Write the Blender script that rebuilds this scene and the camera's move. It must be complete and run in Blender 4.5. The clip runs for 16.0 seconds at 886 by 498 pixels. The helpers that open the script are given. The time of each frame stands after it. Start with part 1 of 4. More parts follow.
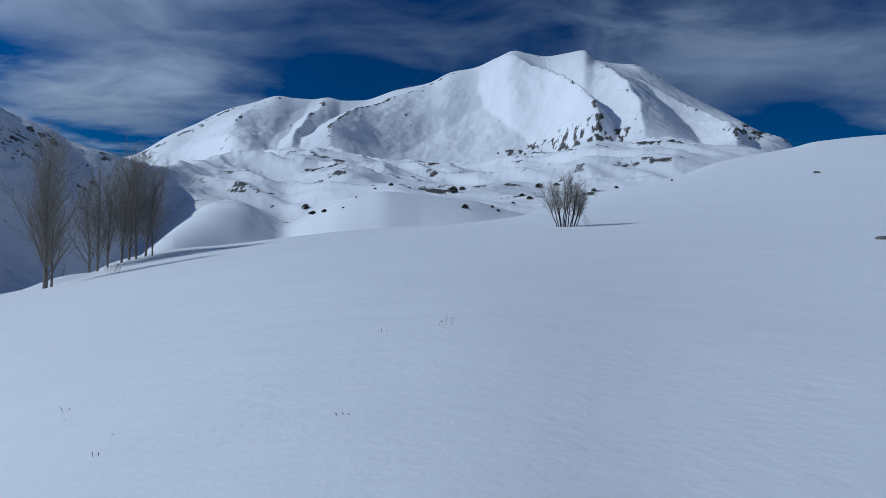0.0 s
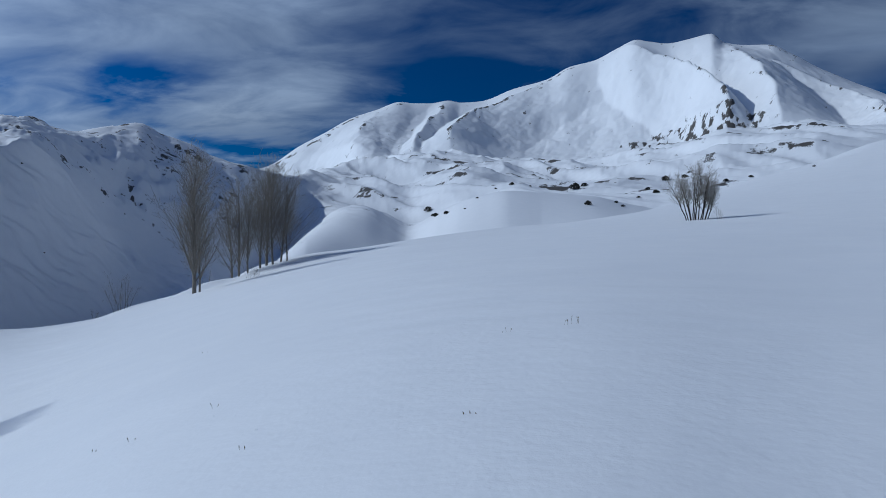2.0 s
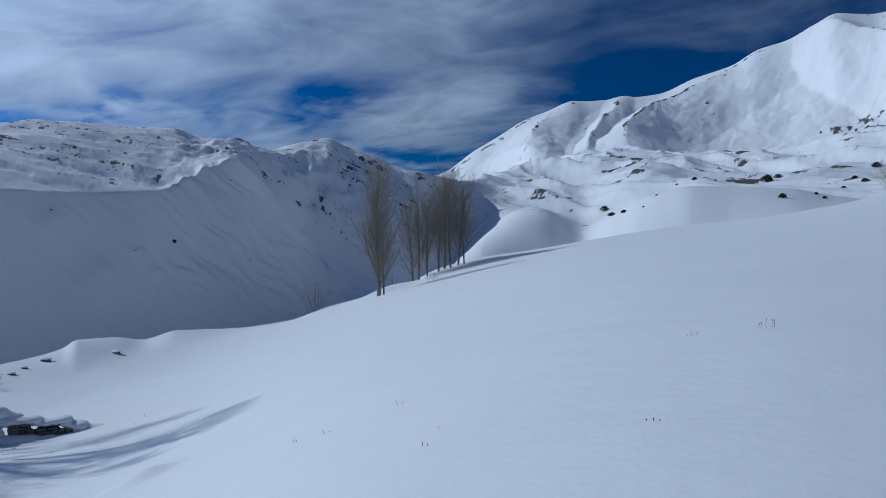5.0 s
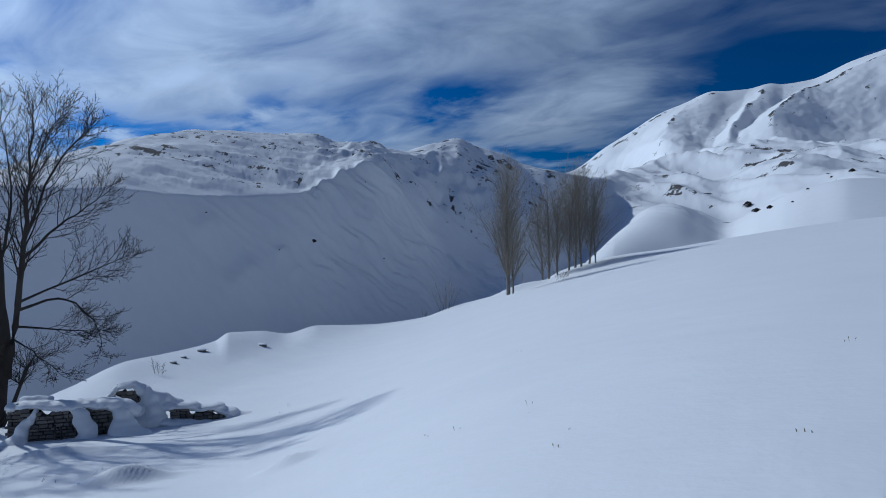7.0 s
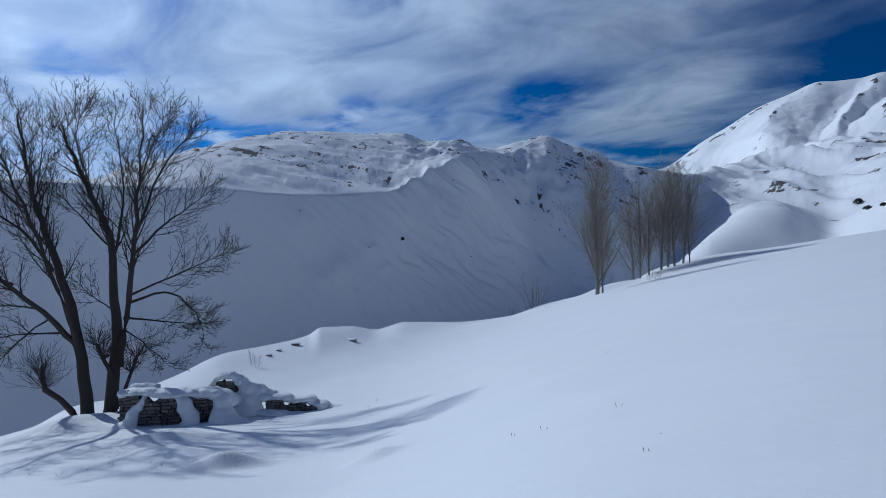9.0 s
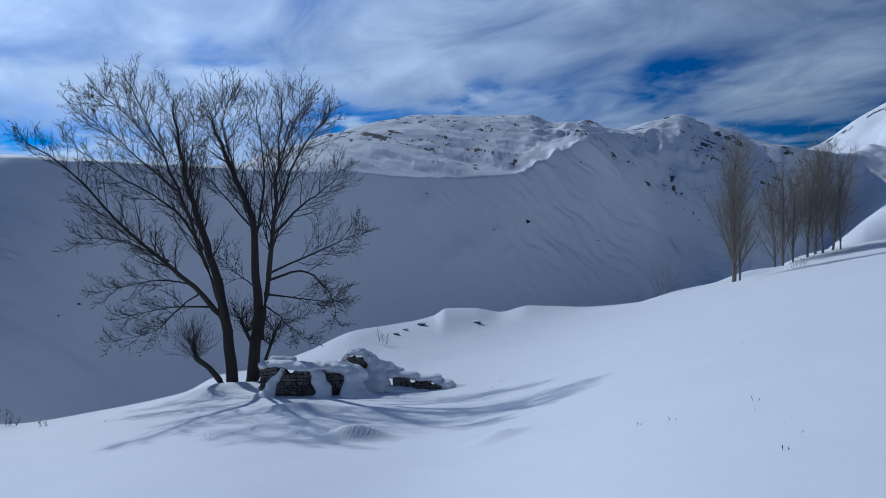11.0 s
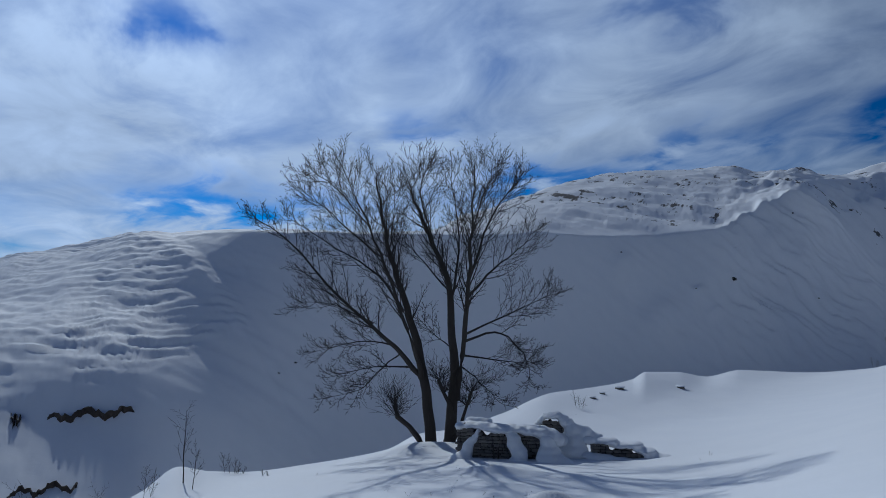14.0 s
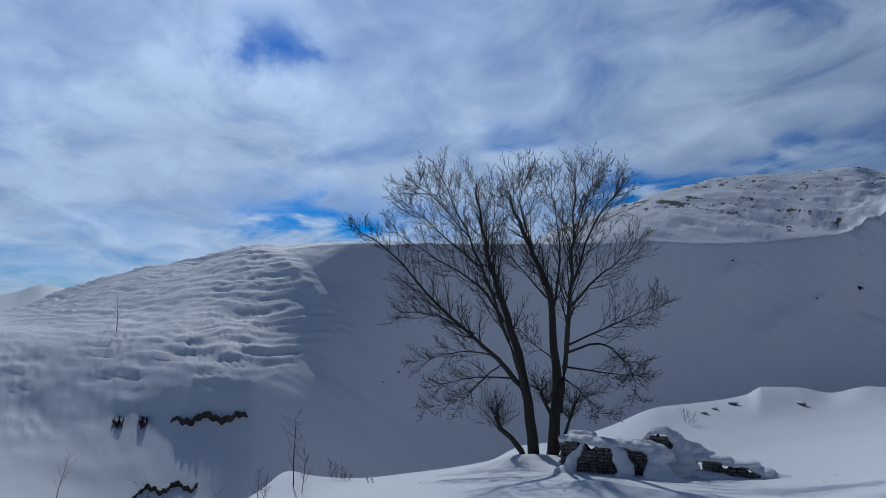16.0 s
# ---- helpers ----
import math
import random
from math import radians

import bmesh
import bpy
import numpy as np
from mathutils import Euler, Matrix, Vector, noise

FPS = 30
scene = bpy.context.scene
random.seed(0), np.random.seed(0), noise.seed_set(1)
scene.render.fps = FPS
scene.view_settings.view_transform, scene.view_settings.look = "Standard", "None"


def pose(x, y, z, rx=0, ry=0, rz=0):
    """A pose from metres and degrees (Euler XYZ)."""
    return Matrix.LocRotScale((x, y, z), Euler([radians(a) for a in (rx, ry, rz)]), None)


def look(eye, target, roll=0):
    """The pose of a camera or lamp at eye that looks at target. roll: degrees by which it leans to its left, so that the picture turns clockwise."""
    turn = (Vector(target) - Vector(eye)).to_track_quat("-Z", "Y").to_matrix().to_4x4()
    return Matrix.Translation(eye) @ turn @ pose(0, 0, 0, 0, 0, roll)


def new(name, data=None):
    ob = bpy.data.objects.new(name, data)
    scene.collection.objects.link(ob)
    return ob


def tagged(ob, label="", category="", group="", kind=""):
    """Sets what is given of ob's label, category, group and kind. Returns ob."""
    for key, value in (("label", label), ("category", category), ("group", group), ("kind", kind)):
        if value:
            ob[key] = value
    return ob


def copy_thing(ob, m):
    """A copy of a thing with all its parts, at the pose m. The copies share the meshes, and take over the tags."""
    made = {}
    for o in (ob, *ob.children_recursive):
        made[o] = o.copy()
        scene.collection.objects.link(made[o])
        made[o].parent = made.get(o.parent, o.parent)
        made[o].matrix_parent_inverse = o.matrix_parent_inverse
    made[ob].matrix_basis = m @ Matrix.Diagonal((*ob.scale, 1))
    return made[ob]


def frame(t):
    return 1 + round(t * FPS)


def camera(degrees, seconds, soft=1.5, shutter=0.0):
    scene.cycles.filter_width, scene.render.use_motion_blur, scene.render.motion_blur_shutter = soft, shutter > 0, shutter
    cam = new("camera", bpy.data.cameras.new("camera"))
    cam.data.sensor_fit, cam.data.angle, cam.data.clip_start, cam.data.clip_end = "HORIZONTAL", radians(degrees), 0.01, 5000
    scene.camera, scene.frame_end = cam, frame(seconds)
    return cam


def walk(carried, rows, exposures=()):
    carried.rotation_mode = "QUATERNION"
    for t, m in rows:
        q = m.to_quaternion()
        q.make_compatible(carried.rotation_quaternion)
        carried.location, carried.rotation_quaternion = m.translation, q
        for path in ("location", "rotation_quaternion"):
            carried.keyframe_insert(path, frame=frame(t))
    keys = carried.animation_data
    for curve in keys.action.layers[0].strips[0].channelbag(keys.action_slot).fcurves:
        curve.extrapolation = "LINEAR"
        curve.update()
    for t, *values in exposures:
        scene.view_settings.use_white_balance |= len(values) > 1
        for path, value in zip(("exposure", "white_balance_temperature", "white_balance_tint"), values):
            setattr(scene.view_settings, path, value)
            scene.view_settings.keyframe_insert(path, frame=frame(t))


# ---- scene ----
# ---------------------------------------------------------------- camera
EYE = 1.6
cam = camera(64.6, 16.0, soft=0.5)
# seconds, turn to the left, look up, lean
ROWS = [
    (0.0, 0.00, 0.00, 0.00), (0.5, 2.96, 0.55, 0.72), (1.0, 6.16, 0.67, 1.32), (1.5, 8.10, 0.38, 1.50),
    (2.0, 9.97, 0.10, 1.56), (2.5, 12.05, -0.10, 1.91), (3.0, 14.64, -0.04, 1.93), (3.5, 17.18, -0.26, 2.12),
    (6.0, 30.30, 1.27, 2.66), (6.5, 33.56, 0.88, 2.74), (7.0, 34.80, 1.17, 2.58), (7.5, 36.96, 0.79, 1.97),
    (8.0, 38.07, 0.83, 2.49), (8.5, 39.61, 1.80, 1.86), (9.0, 41.92, 1.31, 2.14), (11.3, 53.94, 1.16, 1.48),
    (11.5, 55.08, 2.22, 1.61), (12.0, 56.36, 3.27, 2.29), (12.5, 57.14, 4.82, 2.48), (13.0, 62.13, 5.74, 2.08),
    (13.5, 64.84, 4.86, 1.68), (14.0, 67.78, 5.62, 1.72), (14.5, 69.82, 5.24, 1.43), (15.0, 70.91, 3.70, 1.29),
    (15.5, 72.30, 5.29, 1.13), (16.0, 75.97, 6.70, 1.46),
]
EXPOSURES = [(0.0, -0.62, 5520, 4), (3.5, -0.62, 5520, 4), (6.0, -0.58, 5540, 4), (9.0, -0.5, 5540, 4), (11.5, -0.62, 5420, 5), (12.5, -0.66, 5420, 5), (14.5, -0.88, 5740, 4), (16.0, -0.88, 5760, 4)]
walk(cam, [(t, pose(0, 0, EYE, 0, -2.0, 0) @ pose(0, 0, 0, 90 + up, lean, turn)) for t, turn, up, lean in ROWS], EXPOSURES)

# ---------------------------------------------------------------- light
SUN_BEARING, SUN_HEIGHT = 91.5, 34.5     # bearing counted to the left from the first view
SUN_STRENGTH, SKY_STRENGTH = 2.9, 0.062


def toward(bearing, height):
    b, h = radians(bearing), radians(height)
    return Vector((-math.sin(b) * math.cos(h), math.cos(b) * math.cos(h), math.sin(h)))


sun = new("sun", bpy.data.lights.new("sun", "SUN"))
sun.data.energy, sun.data.angle, sun.data.color = SUN_STRENGTH, radians(0.8), (1.0, 0.97, 0.92)
sun.matrix_world = look(toward(SUN_BEARING, SUN_HEIGHT) * 200, (0, 0, 0))


def link(tree, a, b):
    tree.links.new(a, b)


def ramp(tree, source, stops):
    n = tree.nodes.new("ShaderNodeValToRGB")
    el = n.color_ramp.elements
    while len(el) < len(stops):
        el.new(0.5)
    for e, (p, c) in zip(el, stops):
        e.position = p
        e.color = (c, c, c, 1) if isinstance(c, (int, float)) else (*c, 1)
    tree.links.new(source, n.inputs[0])
    return n.outputs[0]


def maths(tree, op, a, b=None, clamp=False):
    n = tree.nodes.new("ShaderNodeMath")
    n.operation, n.use_clamp = op, clamp
    for i, v in enumerate((a, b)):
        if v is None:
            continue
        if isinstance(v, (int, float)):
            n.inputs[i].default_value = v
        else:
            tree.links.new(v, n.inputs[i])
    return n.outputs[0]


def mix_color(tree, fac, a, b):
    n = tree.nodes.new("ShaderNodeMix")
    n.data_type = "RGBA"
    for i, v in ((0, fac), (6, a), (7, b)):
        if isinstance(v, (int, float)):
            n.inputs[i].default_value = v
        elif isinstance(v, tuple):
            n.inputs[i].default_value = (*v, 1)
        else:
            tree.links.new(v, n.inputs[i])
    return n.outputs[2]


def noise_tex(tree, vector, scale, detail=4.0, rough=0.55, distortion=0.0):
    n = tree.nodes.new("ShaderNodeTexNoise")
    n.inputs["Scale"].default_value, n.inputs["Detail"].default_value = scale, detail
    n.inputs["Roughness"].default_value, n.inputs["Distortion"].default_value = rough, distortion
    if vector is not None:
        tree.links.new(vector, n.inputs["Vector"])
    return n.outputs["Fac"]


# bearing, height, half width and half height in degrees, and how clear
SKY_GAPS = [(32.2, 12.2, 3.4, 1.9, 0.30), (27.0, 7.0, 3.2, 1.6, 0.42), (57.6, 9.4, 4.5, 1.1, 0.42), (48.6, 11.2, 3.0, 1.4, 0.36), (85.0, 7.3, 6.0, 1.6, 0.5),
            (48.8, 21.0, 3.6, 2.6, 0.4), (90.0, 19.7, 3.2, 2.2, 0.45), (70.7, 13.0, 3.5, 1.2, 0.28), (-25.5, 10.0, 5.5, 2.2, 0.35), (11.0, 12.5, 7.0, 2.2, 0.2),
            (24.5, 9.6, 4.0, 1.2, -0.2), (-18.0, 16.0, 9.0, 2.6, -0.14), (97.0, 12.0, 7.0, 4.0, -0.2)]


def make_world():
    world = bpy.data.worlds.new("winter_sky")
    scene.world = world
    world.use_nodes = True
    t = world.node_tree
    t.nodes.clear()
    sky = t.nodes.new("ShaderNodeTexSky")
    sky.sky_type, sky.sun_disc = "NISHITA", False
    sky.sun_elevation, sky.sun_rotation = radians(SUN_HEIGHT), radians(-SUN_BEARING)
    sky.altitude, sky.air_density, sky.dust_density, sky.ozone_density = 2000, 1.0, 0.2, 6.0
    geo = t.nodes.new("ShaderNodeTexCoord")
    sep = t.nodes.new("ShaderNodeSeparateXYZ")
    link(t, geo.outputs["Generated"], sep.inputs[0])
    x, y, z = sep.outputs
    # a flat cloud sheet overhead: direction carried out to a plane
    d = maths(t, "ADD", maths(t, "MAXIMUM", z, 0.0), 0.16)
    com = t.nodes.new("ShaderNodeCombineXYZ")
    link(t, maths(t, "DIVIDE", x, d), com.inputs[0])
    link(t, maths(t, "DIVIDE", y, d), com.inputs[1])
    turn = t.nodes.new("ShaderNodeMapping")
    turn.inputs["Rotation"].default_value = (0, 0, radians(40))
    turn.inputs["Scale"].default_value = (0.8, 1.15, 1)
    link(t, com.outputs[0], turn.inputs[0])
    big = noise_tex(t, turn.outputs[0], 1.0, 4, 0.5, 0.4)
    fine = noise_tex(t, turn.outputs[0], 2.6, 7, 0.55, 0.5)
    bearing = maths(t, "MULTIPLY", maths(t, "ARCTAN2", maths(t, "MULTIPLY", x, -1.0), y), 57.2958)
    height = maths(t, "MULTIPLY", maths(t, "ARCSINE", z), 57.2958)
    # the sheet breaks up away from the sun and closes towards it
    share = ramp(t, maths(t, "DIVIDE", maths(t, "ADD", bearing, 60.0), 180.0),
                 [(0.0, 0.56), (0.20, 0.46), (0.30, 0.40), (0.36, 0.36), (0.43, 0.40), (0.49, 0.66), (0.64, 0.70), (0.78, 0.82), (1.0, 0.72)])
    cover = maths(t, "ADD", maths(t, "MULTIPLY", maths(t, "SUBTRACT", big, 0.5), 0.9), maths(t, "MULTIPLY", maths(t, "SUBTRACT", fine, 0.5), 0.7))
    cover = maths(t, "ADD", cover, share)
    # thinner high overhead than near the skyline
    cover = maths(t, "SUBTRACT", cover, maths(t, "MULTIPLY", maths(t, "SUBTRACT", z, 0.38, True), 0.9))
    # gaps of clear sky between the banks, and two denser banks
    drift = noise_tex(t, turn.outputs[0], 2.0, 5, 0.55)
    bearing = maths(t, "ADD", bearing, maths(t, "MULTIPLY", maths(t, "SUBTRACT", drift, 0.5), 22.0))
    height = maths(t, "ADD", height, maths(t, "MULTIPLY", maths(t, "SUBTRACT", fine, 0.5), -9.0))
    for b0, e0, wide, tall, depth in SKY_GAPS:
        gap = maths(t, "POWER", maths(t, "DIVIDE", maths(t, "SUBTRACT", bearing, b0), wide), 2.0)
        gap = maths(t, "ADD", gap, maths(t, "POWER", maths(t, "DIVIDE", maths(t, "SUBTRACT", height, e0), tall), 2.0))
        gap = maths(t, "EXPONENT", maths(t, "MULTIPLY", gap, -1.0))
        cover = maths(t, "SUBTRACT", cover, maths(t, "MULTIPLY", gap, depth))
    amount = ramp(t, cover, [(0.28, 0.02), (0.46, 0.28), (0.62, 0.62), (0.85, 0.95)])
    blue = t.nodes.new("ShaderNodeHueSaturation")
    blue.inputs["Saturation"].default_value, blue.inputs["Value"].default_value = 2.05, 0.85
    blue.inputs["Hue"].default_value = 0.512
    link(t, sky.outputs[0], blue.inputs["Color"])
    # the air and thin cloud shine brighter towards the sun
    dot = t.nodes.new("ShaderNodeVectorMath")
    dot.operation = "DOT_PRODUCT"
    link(t, geo.outputs["Generated"], dot.inputs[0])
    dot.inputs[1].default_value = toward(SUN_BEARING + 6, SUN_HEIGHT)
    shine = maths(t, "POWER", maths(t, "MAXIMUM", dot.outputs["Value"], 0.0), 2.4)
    lit = maths(t, "MULTIPLY", maths(t, "ADD", maths(t, "MULTIPLY", shine, 1.15), 0.66), maths(t, "ADD", maths(t, "MULTIPLY", fine, 0.9), 0.5))
    link(t, maths(t, "ADD", maths(t, "MULTIPLY", shine, 1.5), 0.62), blue.inputs["Value"])
    tone = t.nodes.new("ShaderNodeVectorMath")
    tone.operation = "SCALE"
    tone.inputs[0].default_value = (8.1, 9.6, 12.5)
    link(t, lit, tone.inputs["Scale"])
    shade = tone.outputs[0]
    out = mix_color(t, amount, blue.outputs[0], shade)
    bg = t.nodes.new("ShaderNodeBackground")
    bg.inputs[1].default_value = SKY_STRENGTH
    link(t, out, bg.inputs[0])
    end = t.nodes.new("ShaderNodeOutputWorld")
    link(t, bg.outputs[0], end.inputs[0])


make_world()


# ---------------------------------------------------------------- materials
def material(name):
    m = bpy.data.materials.new(name)
    m.use_nodes = True
    t = m.node_tree
    t.nodes.clear()
    bsdf = t.nodes.new("ShaderNodeBsdfPrincipled")
    out = t.nodes.new("ShaderNodeOutputMaterial")
    link(t, bsdf.outputs[0], out.inputs[0])
    return m, t, bsdf


def bump(t, bsdf, height, strength, distance):
    b = t.nodes.new("ShaderNodeBump")
    b.inputs["Strength"].default_value, b.inputs["Distance"].default_value = strength, distance
    link(t, height, b.inputs["Height"])
    link(t, b.outputs[0], bsdf.inputs["Normal"])


def snow_ground_material():
    """Snow over rock and earth: the attribute 'bare' says how far the ground is blown free."""
    m, t, bsdf = material("snow_ground")
    pos = t.nodes.new("ShaderNodeNewGeometry").outputs["Position"]
    att = t.nodes.new("ShaderNodeAttribute")
    att.attribute_name = "bare"
    bare = att.outputs["Fac"]
    n1 = noise_tex(t, pos, 0.35, 6, 0.6)
    n2 = noise_tex(t, pos, 6.0, 4, 0.6)
    n3 = noise_tex(t, pos, 60.0, 2, 0.5)
    far = noise_tex(t, pos, 0.03, 6, 0.65)
    mask = maths(t, "ADD", bare, maths(t, "MULTIPLY", maths(t, "SUBTRACT", maths(t, "ADD", n1, far), 1.0), 0.9))
    mask = ramp(t, mask, [(0.50, 0.0), (0.62, 1.0)])
    snow = mix_color(t, n1, (0.78, 0.80, 0.83), (0.86, 0.87, 0.88))
    rock = mix_color(t, n2, (0.04, 0.038, 0.037), (0.13, 0.12, 0.11))
    link(t, mix_color(t, mask, snow, rock), bsdf.inputs["Base Color"])
    bsdf.inputs["Roughness"].default_value = 0.75
    bsdf.inputs["Specular IOR Level"].default_value = 0.25
    h = maths(t, "ADD", maths(t, "MULTIPLY", n1, 0.5), maths(t, "MULTIPLY", n2, 0.05))
    h = maths(t, "ADD", h, maths(t, "MULTIPLY", n3, 0.006))
    bump(t, bsdf, h, 0.5, 0.25)
    return m


def bark_material(name, dark, light, scale=9.0):
    m, t, bsdf = material(name)
    co = t.nodes.new("ShaderNodeTexCoord").outputs["Object"]
    stretch = t.nodes.new("ShaderNodeMapping")
    stretch.inputs["Scale"].default_value = (1, 1, 0.18)
    link(t, co, stretch.inputs[0])
    n = noise_tex(t, stretch.outputs[0], scale, 5, 0.65)
    big = noise_tex(t, co, 0.7, 3, 0.5)
    c = mix_color(t, n, dark, light)
    c = mix_color(t, maths(t, "MULTIPLY", big, 0.5), c, light)
    link(t, c, bsdf.inputs["Base Color"])
    bsdf.inputs["Roughness"].default_value = 0.9
    bump(t, bsdf, n, 0.7, 0.04)
    return m


SNOW_GROUND = snow_ground_material()
BARK = bark_material("dark_bark", (0.012, 0.010, 0.009), (0.06, 0.05, 0.042))
TWIG = bark_material("twig_bark", (0.013, 0.0105, 0.009), (0.05, 0.04, 0.033), 3.0)
POPLAR = bark_material("poplar_bark", (0.09, 0.082, 0.072), (0.27, 0.245, 0.21))
POPLAR_TWIG = bark_material("poplar_twig_bark", (0.19, 0.172, 0.15), (0.36, 0.325, 0.275), 3.0)

# ---------------------------------------------------------------- the land
# Crest lines round the standpoint: bearing in degrees to the left, and the rise in degrees or a distance in metres.
NEAR_RISE = [(-60, 8.0), (-32.1, 8.9), (-28, 8.67), (-26.2, 8.25), (-21.6, 7.4), (-18.3, 6.27), (-14.1, 5.23), (-8, 3.3), (-5.3, 2.53),
             (-0.7, 2.01), (3.9, 1.66), (8.5, 1.12), (12.9, 0.45), (17.2, -0.24), (20.5, -0.66), (22.9, -1.16), (25.2, -1.85),
             (26.6, -2.63), (29.9, -3.64), (33.9, -4.64), (36.7, -5.55), (41.3, -5.98), (45, -5.93), (47.5, -6.47), (49.5, -6.19),
             (51.8, -6.22), (52.9, -6.8), (56.5, -7.52), (59.2, -7.9), (63.2, -9.5), (67, -10.65), (69.8, -10.98), (72.5, -12.1),
             (78.4, -12.88), (82.8, -13.15), (86.2, -12.83), (88.3, -12.34), (90.7, -13.72), (92.2, -14.33), (100, -15.5), (120, -14),
             (180, -2), (240, 4), (300, 8.0)]
NEAR_DIST = [(-60, 330), (-36, 330), (-26, 300), (-18, 240), (-12, 180), (-8, 150), (-2, 130), (10, 115), (20, 108), (26, 106), (30, 112),
             (36, 105), (42, 90), (50, 70), (56, 58), (63, 46), (67, 40), (72, 38), (80, 36), (90, 34), (100, 30), (110, 28), (180, 60),
             (240, 200), (300, 330)]
FIELD_RISE = [(-60, 4.0), (-36, 4.6), (-20, 3.3), (-10, 1.8), (-2, 1.0), (10, -0.2), (20, -1.7), (30, -4.8), (38, -7.5), (46, -9.6), (54, -11.6), (62, -13.0), (70, -14.0), (80, -15.2), (90, -16),
              (110, -16), (180, -4), (240, 1), (300, 2.0)]
CLIFF_DIST = [(-60, 900), (0, 700), (14, 420), (20, 345), (26, 328), (30, 312), (34, 290), (38, 262), (41, 240), (44, 212), (45.5, 194), (46.5, 184), (50, 168),
              (55, 148), (60, 130), (65, 117), (70, 107), (75, 100), (80, 97), (85, 100), (90, 110), (95, 130), (100, 155), (105, 185), (110, 215),
              (180, 300), (300, 900)]
BASE_DIST = [(-60, 300), (20, 268), (26, 245), (30, 228), (34, 206), (38, 182), (41, 164), (45, 140), (50, 124), (55, 107), (60, 94), (65, 84), (70, 76), (75, 70), (80, 65),
             (85, 58), (92, 53), (100, 53), (110, 60), (180, 110), (300, 360)]
HILL_DIST = [(-60, 1300), (20, 560), (26, 540), (30, 530), (35, 490), (40, 440), (45, 395), (50, 350), (56, 295), (62, 230), (66, 175), (70, 122), (75, 112),
             (85, 112), (95, 146), (105, 207), (110, 240), (180, 360), (300, 1300)]
CLIFF_RISE = [(16, -5), (20, -4.6), (24, -4), (28, -2.7), (30, -1.9), (32.6, -1.2), (34.2, -0.3), (35.4, 0.8), (36.6, 2.6), (38.3, 4.95), (39.6, 6.3), (40.8, 6.95),
              (42.6, 6.5), (44.2, 5.7), (45.5, 4.85), (46.5, 4.42), (50.8, 4.35), (55.7, 4.43), (61.2, 4.8),
              (67.1, 5.15), (70.8, 5.2), (75, 5.1), (82.7, 5.1), (86.3, 5.0), (90.7, 4.6), (95, 3.6), (101, 2.2), (108, 0.0), (180, 3), (300, 6)]
HILL_RISE = [(16, 3.5), (19, 4.2), (22, 5.0), (25, 5.9), (26.3, 6.13), (28, 6.56), (29.8, 7.51), (32, 8.13), (33.5, 8.68), (35.6, 8.33), (37.9, 7.67), (41.1, 8.17), (43, 8.19),
             (45, 8.93), (48.5, 8.92), (51.2, 9.12), (53.4, 8.99), (56.9, 8.51), (60.7, 7.83), (65, 6.4), (69.1, 5.3), (73.7, 5.2), (82.7, 5.25),
             (86.3, 5.22), (90.7, 4.89), (93.3, 4.35), (97.4, 3.32), (101.3, 2.59), (104.2, 1.44), (108.3, 0.29), (180, 3), (300, 6)]
MOUND_RISE = [(-60, 6), (-16, 4.0), (-8, 2.84), (-5.2, 3.36), (-2, 4.17), (1.3, 4.52), (4.5, 4.72), (6.8, 4.16), (8.6, 3.4), (10.3, 2.19), (12.9, 0.4),
              (14.5, 1.1), (16.4, 2.0), (19.3, 2.7), (21.8, 3.2), (24.2, 3.8)]
SHELF_RISE = [(-60, 6), (-26, 7.6), (-23.1, 8.2), (-19.9, 8.4), (-16.6, 8.61), (-14, 8.45), (-12.3, 8.45), (-7.8, 7.38), (-5.1, 7.09), (-0.5, 6.28),
              (2.3, 6.41), (5, 6.52), (6.9, 6.89), (8.7, 7.11), (14, 6.84), (17.4, 6.47), (21.5, 5.95), (24.1, 5.3), (26, 5.2)]
PEAK_RISE = [(-60, 5), (-36, 5.5), (-29, 6.8), (-25.8, 8.35), (-23.9, 9.31), (-22.3, 10.44), (-20.2, 11.63), (-18.1, 12.84), (-16.4, 13.98), (-14.9, 14.75),
             (-13.1, 14.92), (-11.8, 15.24), (-10.8, 15.93), (-9.3, 15.7), (-7.8, 15.5), (-6.4, 15.71), (-5.3, 15.92), (-3.9, 15.39),
             (-2.1, 14.58), (-0.2, 14.18), (1.6, 13.29), (4.3, 12.6), (7, 11.66), (8.6, 11.56), (9.6, 11.71), (11.1, 11.48), (12.4, 11.47),
             (13.5, 11.55), (15.5, 10.88), (17.6, 10.13), (19.6, 8.97), (21.6, 7.85), (24.1, 6.17), (25.8, 5.7), (30, 4.0), (60, 2.0),
             (101, 1.2), (103.5, 1.6), (105.6, 2.1), (107.5, 1.5), (112, 0.9), (180, 2), (300, 5)]
BASE_HEIGHT = [(-60, -8), (20, -10), (26, -15), (32, -19), (38, -22), (46, -22), (75, -22), (85, -19), (92, -15.5), (100, -14.5), (110, -12), (180, -5), (300, -22)]


